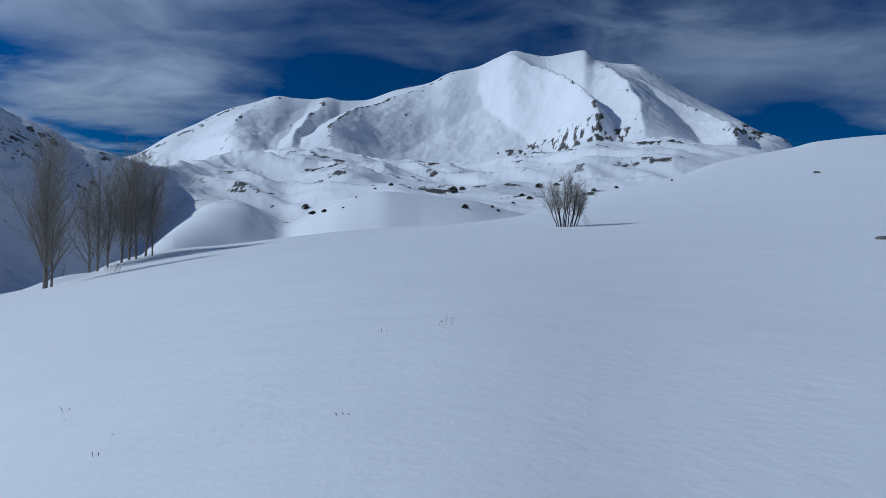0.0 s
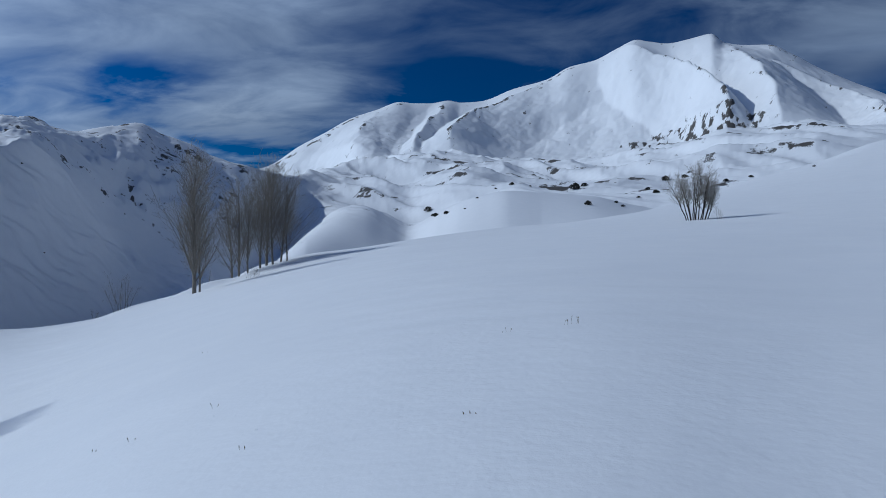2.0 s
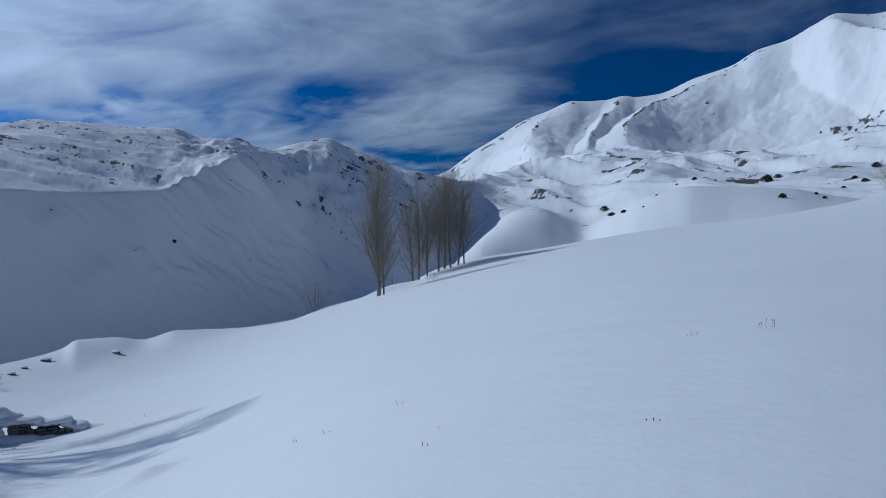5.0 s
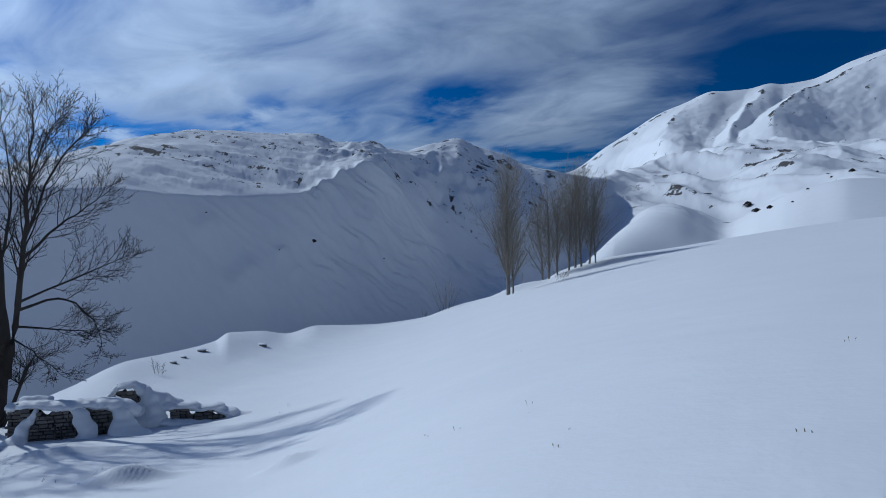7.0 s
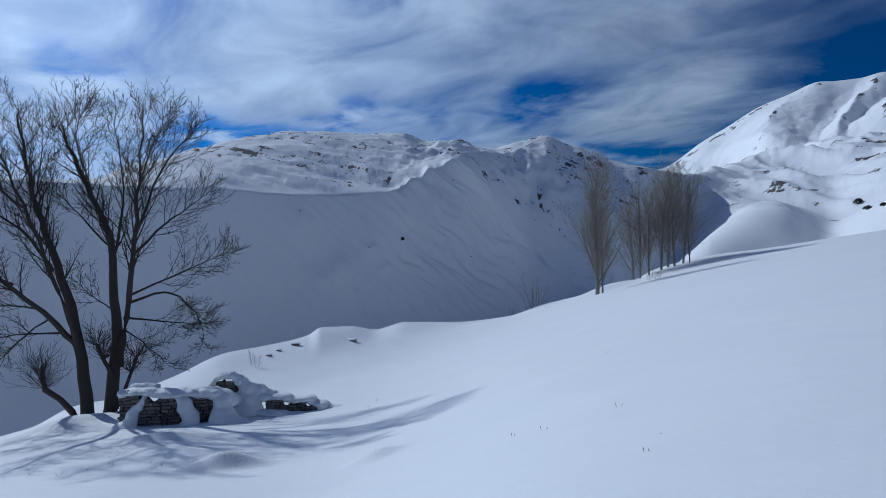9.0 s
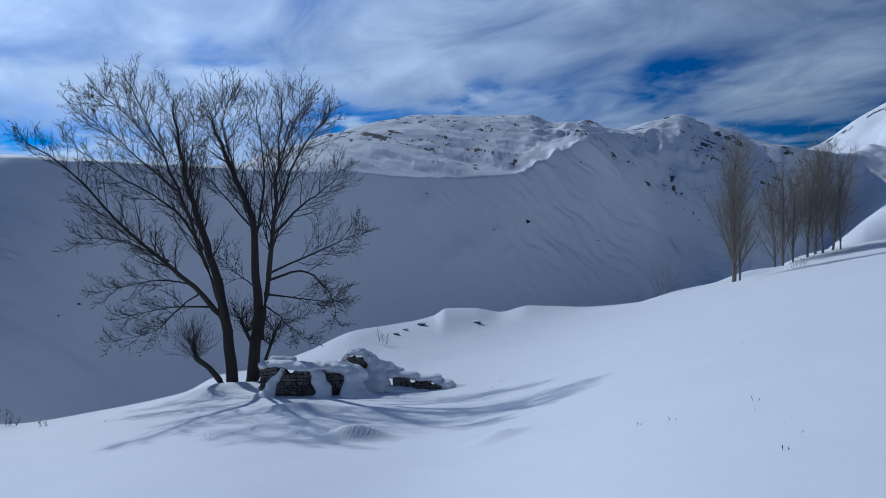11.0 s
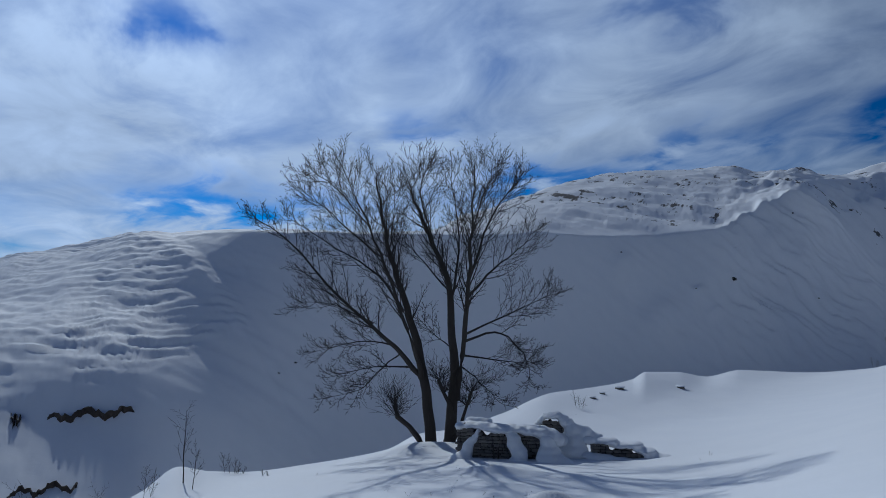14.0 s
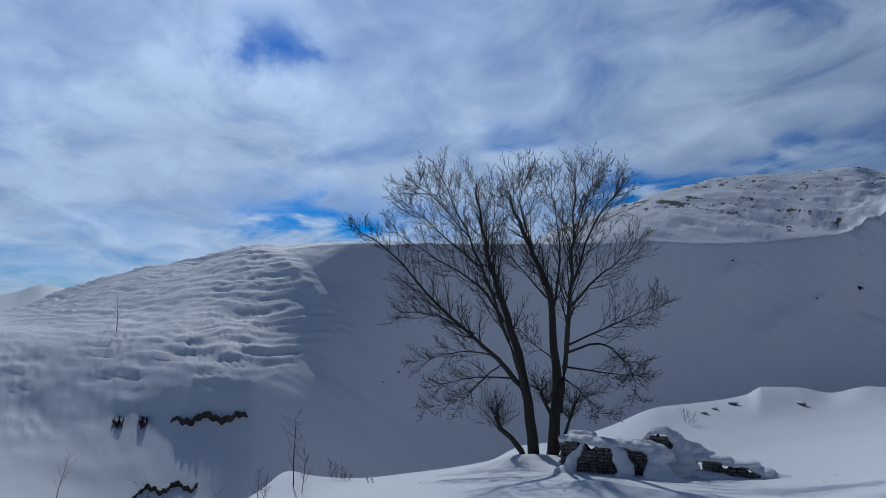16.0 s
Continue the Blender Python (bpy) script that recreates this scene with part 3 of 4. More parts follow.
def tree(name, place, stems, style, seed, wood, twig, label, category, group=""):
    """stems: (offset x, offset y, heading, length, radius)."""
    rng = random.Random(seed)
    base = new(name)
    base.empty_display_size = 0.2
    base.location = place
    crown = ([], [])
    for ox, oy, heading, length, radius in stems:
        trunk = ([], [])
        limbs = [] if style.get("split") else crown
        grow(rng, [trunk, limbs, crown], Vector((ox, oy, -0.4)), Vector(heading), length, radius, 0, style)
        link_mesh("trunk", *trunk, wood, base)
        if style.get("split"):
            for limb in limbs:
                link_mesh("limb", *limb, wood, base)
    link_mesh("crown", *crown, twig, base, "bare leafless twigs")
    tagged(base, label, category, group)
    return base


def beside(bearing, sideways, towards=0.0):
    """A vector to the right of the line of sight at a bearing."""
    a = radians(bearing)
    return Vector((math.cos(a), math.sin(a), 0)) * sideways + Vector((math.sin(a), -math.cos(a), 0)) * towards


BIG = 68.3
# leaders of the big tree's two trunks as seen from the standpoint: points (sideways, up) in metres, radius at the foot, sprouting from this share on
LEFT_LEADERS = [
    ([(-0.3, -0.5), (-0.6, 2.7), (-1.3, 6.0), (-1.9, 8.3), (-2.5, 10.4), (-2.9, 12.5), (-3.1, 14.6)], 0.40, 0.42),
    ([(-0.9, 3.5), (-2.7, 5.7), (-4.9, 7.8), (-7.3, 10.7), (-9.0, 11.9)], 0.19, 0.25),
    ([(-0.8, 3.4), (-1.3, 5.3), (-2.5, 9.3), (-3.5, 11.9), (-4.6, 14.6)], 0.19, 0.3),
    ([(-2.9, 9.9), (-4.9, 11.8), (-6.7, 13.4)], 0.08, 0.15),
    ([(-2.4, 10.0), (-2.3, 12.5), (-2.2, 14.3)], 0.07, 0.15),
    ([(-1.8, 7.0), (-3.1, 9.0), (-5.3, 10.5), (-8.2, 12.4)], 0.12, 0.2),
    ([(-3.4, 11.5), (-5.0, 13.4), (-5.8, 14.0)], 0.06, 0.1),
    ([(-1.3, 4.0), (-3.4, 4.0), (-5.8, 3.5)], 0.08, 0.25),
    ([(-1.9, 4.8), (-3.2, 3.7), (-4.2, 2.8), (-6.1, 2.4)], 0.06, 0.3),
    ([(-2.2, 5.2), (-3.9, 5.5), (-6.3, 5.0)], 0.07, 0.2),
    ([(-3.4, 6.4), (-5.6, 7.4), (-7.6, 7.6)], 0.07, 0.2),
]
RIGHT_LEADERS = [
    ([(0.5, -0.5), (0.9, 2.9), (0.8, 5.5), (0.7, 8.4), (-0.1, 10.6), (-0.9, 12.5), (-1.4, 14.0)], 0.42, 0.45),
    ([(0.95, 2.2), (1.4, 5.6), (1.7, 9.3), (1.9, 11.7), (2.0, 14.3)], 0.25, 0.3),
    ([(0.8, 7.6), (1.3, 11.0), (0.8, 14.4)], 0.11, 0.2),
    ([(1.7, 8.4), (2.9, 11.9), (4.2, 13.6)], 0.11, 0.2),
    ([(1.6, 7.6), (3.2, 9.3), (4.6, 10.3), (5.3, 11.3)], 0.10, 0.2),
    ([(1.8, 10.4), (2.5, 12.9), (3.0, 14.2)], 0.07, 0.15),
    ([(1.5, 5.7), (4.0, 6.9), (5.9, 7.8)], 0.09, 0.25),
    ([(1.4, 5.3), (3.1, 5.8), (4.2, 5.1), (4.8, 4.1), (4.9, 2.9)], 0.10, 0.3),
    ([(1.3, 4.6), (3.4, 4.3), (5.2, 4.1)], 0.08, 0.3),
    ([(1.2, 4.0), (2.3, 3.1), (3.3, 2.0)], 0.06, 0.3),
    ([(0.8, 5.0), (-0.1, 5.7), (-1.2, 6.8)], 0.06, 0.3),
    ([(0.0, 10.4), (-0.7, 13.0), (-0.3, 14.3)], 0.07, 0.15),
    ([(0.8, 8.0), (-1.0, 10.2), (-2.0, 11.2)], 0.07, 0.2),
]


def big_tree():
    rng = random.Random(11)
    base = new("bare_cottonwood")
    base.empty_display_size = 0.3
    base.location = spot(BIG, 36)
    crown = ([], [])
    for leader, radius, bare in LEFT_LEADERS + RIGHT_LEADERS:
        leader = [(a * 0.96, c * 0.945) for a, c in leader]
        depth = rng.uniform(-0.25, 0.25)
        curve = []
        n = len(leader) - 1
        for k in range(n * 4 + 1):
            i, f = min(k // 4, n - 1), k / 4 - min(k // 4, n - 1)
            a, b_ = leader[i], leader[i + 1]
            prev, nxt = leader[max(i - 1, 0)], leader[min(i + 2, n)]
            q = []
            for c in (0, 1):
                m0, m1 = (b_[c] - prev[c]) / 2, (nxt[c] - a[c]) / 2
                q.append((2 * f ** 3 - 3 * f * f + 1) * a[c] + (f ** 3 - 2 * f * f + f) * m0 + (3 * f * f - 2 * f ** 3) * b_[c] + (f ** 3 - f * f) * m1)
            far = q[1] * depth * (1 if k > 4 else k / 4)
            curve.append(beside(BIG, q[0] + rng.gauss(0, 0.04), far + rng.gauss(0, 0.05)) + Vector((0, 0, q[1])))
        count = len(curve)
        rads = [radius * 0.82 * (1 - 0.91 * (k / (count - 1)) ** 0.75) for k in range(count)]
        wood = ([], [])
        tube(*wood, curve, rads, 9 if radius > 0.3 else 6)
        link_mesh("trunk" if radius > 0.3 else "limb", *wood, BARK, base)
        total = sum((curve[k + 1] - curve[k]).length for k in range(count - 1))
        shoots = int(total * 3.8 * (1 - bare)) + 5
        spin = rng.random() * 6
        for c in range(shoots):
            f = bare + (1 - bare) * (c + rng.random()) / shoots
            at = min(f, 0.999) * (count - 1)
            k = int(at)
            axis = (curve[k + 1] - curve[k]).normalized()
            spin += 2.4 + rng.gauss(0, 0.5)
            side = Matrix.Rotation(spin, 3, axis) @ axis.orthogonal().normalized()
            ang = radians(42 + rng.gauss(0, 10))
            head = axis * math.cos(ang) + side * math.sin(ang)
            rad = rads[k] * 0.36
            limbs = ([], [])
            grow(rng, [limbs, limbs, crown, crown, crown], curve[k].lerp(curve[k + 1], at - k), head,
                 rng.uniform(1.4, 2.8) * (1.2 - 0.62 * f) * (0.7 if leader[-1][1] < 6.5 else 1), min(max(rad, 0.014), 0.04), 1, COTTONWOOD)
            crown[1].extend(tuple(i + len(crown[0]) for i in face) for face in limbs[1])
            crown[0].extend(limbs[0])
    # pollard stubs at the foot
    for pts, radius in (([(-0.7, -0.4), (-1.0, 0.25), (-1.45, 0.85), (-2.05, 1.35), (-2.15, 1.95)], 0.17), ([(0.75, 1.2), (0.6, 1.9), (0.3, 2.5), (0.05, 3.15)], 0.12), ([(0.8, 0.2), (1.1, 0.8), (1.45, 1.8), (1.7, 2.5)], 0.10)):
        wood = ([], [])
        line = [beside(BIG, a, 0.25) + Vector((0, 0, c)) for a, c in pts]
        tube(*wood, line, [radius * f for f in (1.15, 0.9, 0.75, 0.8, 0.95)][:len(line)], 8)
        for c in range(70):
            head = Vector((rng.gauss(0, 1.0), rng.gauss(0, 1.0), 0.9))
            grow(rng, [wood, wood, crown], line[-1 - (c % 2)], head, rng.uniform(0.7, 1.9), 0.010, 2, COTTONWOOD)
        link_mesh("stub", *wood, BARK, base, "cut-back stub with thin shoots")
    link_mesh("crown", *crown, TWIG, base, "bare leafless twigs")
    tagged(base, "tall bare tree with two dark trunks beside the ruined wall", "tree")


big_tree()

POPLARS = [(29.5, 89, 14.6, 0.27), (29.1, 90, 9.0, 0.14), (26.7, 99, 10.2, 0.17), (26.2, 101, 11.4, 0.18), (25.5, 100, 9.8, 0.14),
           (24.6, 101, 11.8, 0.17), (24.1, 103, 13.2, 0.20), (23.6, 102, 11.8, 0.17), (23.0, 104, 11.0, 0.17), (22.5, 103, 8.4, 0.12)]
for k, (bearing, dist, tall, rad) in enumerate(POPLARS):
    tree("poplar", spot(bearing, dist), [(0, 0, (random.gauss(0, 0.05), random.gauss(0, 0.05), 1), tall, rad)], dict(POPLAR_STYLE, shoots=(int(tall * 5.0) if k == 0 else int(tall * 3.0), 7, 4), bare=(0.1, 0.1, 0.1), lift=(0.02, 0.06, 0.08, 0.06), shrink=(0.42 if k == 0 else 0.47, 0.42, 0.5), taper=(0.62, 0.3, 0.3), angle=(28 if k == 0 else 29, 32, 34)), 20 + k, POPLAR, POPLAR_TWIG,
         "tall slender leafless poplar standing in snow" if k == 0 else "leafless grey poplar in a row", "tree", "row of poplars")
shrub = []
for k in range(14):
    side, lean = -1.3 + 0.2 * k + 0.08 * (k % 3), -0.20 + 0.034 * k + 0.05 * (k % 2)
    o, h = beside(-10, side * 0.8, 0.3 * (k % 3)), beside(-10, lean, 0.1 * (k % 3 - 1)) + Vector((0, 0, 1))
    shrub.append((o.x, o.y, h, 6.3 - 1.2 * abs(k - 5) / 5 - (k % 4) * 0.35, 0.075))
tree("bare_willow", spot(-9.9, 88), shrub, SHRUB_STYLE, 5, BARK, POPLAR_TWIG, "clump of bare many-stemmed willow in the snow", "tree")

# ---------------------------------------------------------------- the ruin
def stone_material():
    m, t, bsdf = material("field_stone")
    co = t.nodes.new("ShaderNodeTexCoord").outputs["Object"]
    info = t.nodes.new("ShaderNodeObjectInfo")
    n = noise_tex(t, co, 9.0, 5, 0.65)
    c = mix_color(t, n, (0.08, 0.074, 0.07), (0.24, 0.22, 0.20))
    tint = mix_color(t, info.outputs["Random"], (0.08, 0.076, 0.072), (0.28, 0.25, 0.215))
    link(t, mix_color(t, 0.5, c, tint), bsdf.inputs["Base Color"])
    bsdf.inputs["Roughness"].default_value = 0.9
    bump(t, bsdf, n, 0.8, 0.03)
    return m


def loose_snow_material():
    m, t, bsdf = material("loose_snow")
    pos = t.nodes.new("ShaderNodeNewGeometry").outputs["Position"]
    n1, n2 = noise_tex(t, pos, 3.0, 5, 0.6), noise_tex(t, pos, 40.0, 3, 0.5)
    link(t, mix_color(t, n1, (0.79, 0.81, 0.84), (0.87, 0.88, 0.89)), bsdf.inputs["Base Color"])
    bsdf.inputs["Roughness"].default_value = 0.75
    bsdf.inputs["Specular IOR Level"].default_value = 0.25
    bump(t, bsdf, maths(t, "ADD", maths(t, "MULTIPLY", n1, 0.5), maths(t, "MULTIPLY", n2, 0.04)), 0.3, 0.08)
    return m


def plain_material(name, dark, light, scale):
    m, t, bsdf = material(name)
    pos = t.nodes.new("ShaderNodeNewGeometry").outputs["Position"]
    n = noise_tex(t, pos, scale, 5, 0.65)
    link(t, mix_color(t, n, dark, light), bsdf.inputs["Base Color"])
    bsdf.inputs["Roughness"].default_value = 0.95
    bump(t, bsdf, n, 0.8, 0.05)
    return m


STONE, SNOW = stone_material(), loose_snow_material()
EARTH = plain_material("bare_earth", (0.025, 0.02, 0.016), (0.09, 0.07, 0.055), 4.0)
MORTAR = plain_material("earth_mortar", (0.010, 0.009, 0.008), (0.035, 0.03, 0.026), 6.0)
EVERGREEN = plain_material("juniper_leaf", (0.012, 0.014, 0.012), (0.05, 0.05, 0.04), 3.0)
DRY = plain_material("dry_stalk", (0.10, 0.075, 0.05), (0.24, 0.19, 0.13), 8.0)


def bm_object(name, bm, mat, parent=None, label="", smooth=True):
    me = bpy.data.meshes.new(name)
    bm.to_mesh(me)
    bm.free()
    me.polygons.foreach_set("use_smooth", np.full(len(me.polygons), smooth))
    me.materials.append(mat)
    ob = new(name, me)
    ob.parent = parent
    if label:
        tagged(ob, label)
    return ob


def stone_meshes(count, seed):
    rng = random.Random(seed)
    made = []
    for k in range(count):
        bm = bmesh.new()
        bmesh.ops.create_cube(bm, size=1.0)
        bmesh.ops.bevel(bm, geom=list(bm.edges), offset=0.13, segments=1, affect="EDGES", profile=0.6)
        for v in bm.verts:
            v.co += Vector((rng.gauss(0, 0.03), rng.gauss(0, 0.04), rng.gauss(0, 0.03)))
        me = bpy.data.meshes.new("stone")
        bm.to_mesh(me)
        bm.free()
        me.materials.append(STONE)
        made.append(me)
    return made


STONES = stone_meshes(7, 4)


def face_frame(bearing, distance, yaw=0.0, up=0.0):
    """A frame on the ground whose x runs to the right across the line of sight and whose -y faces the standpoint."""
    p = spot(bearing, distance, up)
    return Matrix.Translation(p) @ Matrix.Rotation(radians(bearing + yaw), 4, "Z")


def ruin_wall(m, length, profile, thick, seed, label):
    """A rubble wall of separate stones on an earth core; profile: height at a share of the length."""
    rng = random.Random(seed)
    base = new("ruined_wall")
    base.empty_display_size = 0.2
    base.matrix_world = m
    x = [length * k / 24 for k in range(25)]
    bm = bmesh.new()
    rows = [[bm.verts.new((a, y, z)) for a in x] for y, top in ((0.10, 0), (0.10, 1), (thick, 1), (thick, 0)) for z in [0]]
    for (row, top) in zip(rows, (0, 1, 1, 0)):
        for v, a in zip(row, x):
            v.co.z = profile(a / length) - 0.06 if top else -0.9
    for k in range(3):
        for i in range(24):
            bm.faces.new((rows[k][i], rows[k][i + 1], rows[k + 1][i + 1], rows[k + 1][i]))
    for i in (0, 24):
        bm.faces.new([rows[k][i] for k in range(4)])
    bmesh.ops.recalc_face_normals(bm, faces=bm.faces)
    bm_object("wall_core", bm, MORTAR, base, smooth=False)
    z = -0.5
    while z < 2.2:
        tall = rng.uniform(0.11, 0.17)
        a = -rng.uniform(0, 0.1)
        while a < length:
            wide = rng.uniform(0.16, 0.42)
            if z + tall * 0.6 < profile(min(max((a + wide / 2) / length, 0), 1)) and a + wide < length + 0.1:
                ob = new("stone", rng.choice(STONES))
                ob.parent = base
                ob.location = (a + wide / 2, 0.07 + rng.gauss(0, 0.018), z + tall / 2)
                ob.scale = (wide - rng.uniform(0.018, 0.04), rng.uniform(0.16, 0.27), tall - rng.uniform(0.014, 0.03))
                ob.rotation_euler = (rng.gauss(0, 0.03), rng.gauss(0, 0.035), rng.gauss(0, 0.04))
            a += wide
        z += tall
    tagged(base, label, "stone wall", "ruined walls")
    return base


def snow_mass(name, m, lumps, label, voxel=0.07, seed=0):
    """Snow heaped from rounded lumps (centre, radii) that melt into one skin."""
    rng = random.Random(seed)
    bm = bmesh.new()
    for (cx, cy, cz), (rx, ry, rz) in lumps:
        swell = rng.uniform(0.8, 1.14)
        cx, cz, rx, ry, rz = cx + rng.gauss(0, 0.05), cz + rng.gauss(0, 0.035), rx * swell, ry * swell, rz * swell * 0.92
        got = bmesh.ops.create_icosphere(bm, subdivisions=2, radius=1.0)["verts"]
        ph = rng.random() * 9
        for v in got:
            n = noise.noise(v.co * 1.7 + Vector((ph, ph, 0)))
            v.co *= 1 + 0.12 * n
            v.co = Vector((cx + v.co.x * rx, cy + v.co.y * ry, cz + v.co.z * rz))
    ob = bm_object(name, bm, SNOW)
    ob.matrix_world = m
    re = ob.modifiers.new("skin", "REMESH")
    re.mode, re.voxel_size, re.use_smooth_shade = "VOXEL", voxel, True
    sm = ob.modifiers.new("melt", "SMOOTH")
    sm.factor, sm.iterations = 0.5, 6
    tagged(ob, label, "snow")
    return ob


def chain(*stops):
    """Lumps close together along a path of (x, y, z, half width, half depth, half height)."""
    out = []
    for a, c in zip(stops, stops[1:]):
        n = max(int(math.dist(a[:3], c[:3]) / 0.16), 1)
        for k in range(n):
            f = k / n
            q = [u + (v - u) * f for u, v in zip(a, c)]
            out.append((tuple(q[:3]), tuple(q[3:])))
    out.append((stops[-1][:3], stops[-1][3:]))
    return out


# front wall, broken in the middle
M1 = face_frame(66.9, 31.6, -14, 0.0)
jag = lambda k, a: 0.10 * math.sin(13 * k + a) + 0.06 * math.sin(31 * k + 2 * a)
ruin_wall(M1 @ Matrix.Translation((0.0, 0.25, 0)), 0.75, lambda k: 1.3 + jag(k, 1), 0.55, 1, "snow-capped pier of a ruined rubble stone wall")
ruin_wall(M1 @ Matrix.Translation((0.55, -0.15, -0.1)), 2.2, lambda k: 1.28 - 0.2 * k - 0.5 * max(k - 0.75, 0) + jag(k, 0), 0.55, 2, "ruined rubble stone wall half buried in snow")
ruin_wall(M1 @ Matrix.Translation((2.75, 0.15, -0.05)), 1.25, lambda k: 1.15 - 0.3 * k + jag(k, 2), 0.5, 3, "broken end of a ruined rubble stone wall")
snow_mass("snow_pillow", M1, chain((0.05, 0.5, 1.26, 0.3, 0.5, 0.17), (0.9, 0.38, 1.34, 0.36, 0.6, 0.17), (1.9, 0.32, 1.24, 0.36, 0.6, 0.19), (2.8, 0.42, 1.2, 0.36, 0.62, 0.2), (3.7, 0.5, 1.16, 0.4, 0.65, 0.24), (4.3, 0.6, 0.8, 0.5, 0.7, 0.42))
          + chain((0.55, 1.0, 1.46, 0.3, 0.3, 0.14), (1.2, 1.0, 1.46, 0.3, 0.3, 0.14)), "thick pillow of snow lying along the top of the ruined wall", 0.05, 1)
snow_mass("snow_tongue", M1, chain((1.0, 0.0, 1.05, 0.10, 0.28, 0.22), (0.72, -0.1, 0.6, 0.18, 0.3, 0.3), (0.45, -0.25, 0.2, 0.34, 0.4, 0.3), (0.15, -0.5, -0.1, 0.65, 0.55, 0.28)), "snow drift slanting down across the stone face", 0.05, 2)
snow_mass("snow_tongue", M1, chain((2.5, 0.0, 1.05, 0.28, 0.32, 0.2), (2.72, -0.15, 0.65, 0.34, 0.36, 0.28), (2.8, -0.3, 0.2, 0.40, 0.4, 0.3), (2.75, -0.5, -0.2, 0.5, 0.5, 0.25)),
          "snow tongue hanging over the broken wall", 0.05, 3)
snow_mass("snow_bank", M1, chain((3.95, 0.35, 1.0, 0.25, 0.45, 0.3), (4.1, 0.1, 0.55, 0.42, 0.55, 0.4), (4.1, -0.2, 0.1, 0.6, 0.65, 0.32), (4.6, -0.45, 0.0, 0.7, 0.5, 0.22)) + chain((0.7, -0.75, -0.2, 0.5, 0.5, 0.16), (2.2, -0.75, -0.22, 0.5, 0.5, 0.16)),
          "wind-drifted snow bank at the foot of the wall", 0.06, 4)
# back wall with a dark hollow under its snow
M2 = face_frame(60.4, 32.8, -6, 0.05)
ruin_wall(M2 @ Matrix.Translation((0.1, 0.1, 0.3)), 1.2, lambda k: 1.2 - 0.5 * abs(k - 0.5) + jag(k, 4), 0.5, 5, "low dark stump of stone wall under snow")
snow_mass("snow_pillow", M2, chain((-0.1, 0.2, 0.75, 0.2, 0.4, 0.3), (0.02, 0.3, 1.2, 0.15, 0.42, 0.22), (0.25, 0.35, 1.52, 0.18, 0.45, 0.15), (0.7, 0.38, 1.66, 0.3, 0.55, 0.13), (1.2, 0.3, 1.56, 0.22, 0.5, 0.2), (1.45, 0.2, 1.0, 0.3, 0.5, 0.35))
          + chain((-0.1, 0.0, 0.55, 0.4, 0.42, 0.36), (0.6, -0.12, 0.6, 0.5, 0.45, 0.36), (1.3, -0.12, 0.6, 0.45, 0.5, 0.4)), "rounded snow hood over a stump of wall", 0.05, 5)
snow_mass("snow_hummock", M2, chain((1.42, 0.2, 1.4, 0.22, 0.42, 0.26), (1.65, 0.05, 1.0, 0.36, 0.5, 0.42), (1.8, -0.15, 0.5, 0.5, 0.6, 0.45), (1.45, -0.45, 0.12, 0.85, 0.5, 0.26)) + chain((1.8, 0.15, 1.15, 0.25, 0.42, 0.3), (2.7, 0.25, 0.55, 0.4, 0.6, 0.32)),
          "tall rounded snow hummock beside the ruin", 0.06, 6)
M3 = face_frame(56.2, 32.2, -4, 0.0)
ruin_wall(M3, 2.3, lambda k: 0.62 - 0.3 * k + 1.2 * jag(k, 6), 0.5, 7, "low tumbled row of dark stones under snow")
snow_mass("snow_pillow", M3, chain((-0.2, 0.35, 0.7, 0.3, 0.5, 0.25), (0.5, 0.4, 0.72, 0.4, 0.5, 0.17), (1.3, 0.42, 0.5, 0.4, 0.5, 0.15), (1.9, 0.4, 0.5, 0.4, 0.5, 0.14), (2.6, 0.3, 0.2, 0.4, 0.55, 0.17), (3.3, 0.2, -0.02, 0.6, 0.7, 0.16))
          + chain((-0.2, -0.15, 0.12, 0.4, 0.4, 0.22), (1.2, -0.22, -0.02, 0.5, 0.4, 0.2), (2.6, -0.22, -0.12, 0.5, 0.4, 0.18)),
          "long snow pillow lying on tumbled stones", 0.05, 7)
for dx, dz in ((1.75, -0.35), (1.95, -0.45)):
    bm = bmesh.new()
    bmesh.ops.create_cone(bm, cap_ends=True, segments=7, radius1=0.045, radius2=0.03, depth=1.1)
    ob = bm_object("wooden_stake", bm, BARK, smooth=False)
    ob.matrix_world = M1 @ Matrix.Translation((dx, -0.32, dz + 0.4)) @ Matrix.Rotation(0.12 * (dx - 1.8), 4, "Y")
    tagged(ob, "weathered wooden stake leaning at the ruined wall", "stake", "stakes")


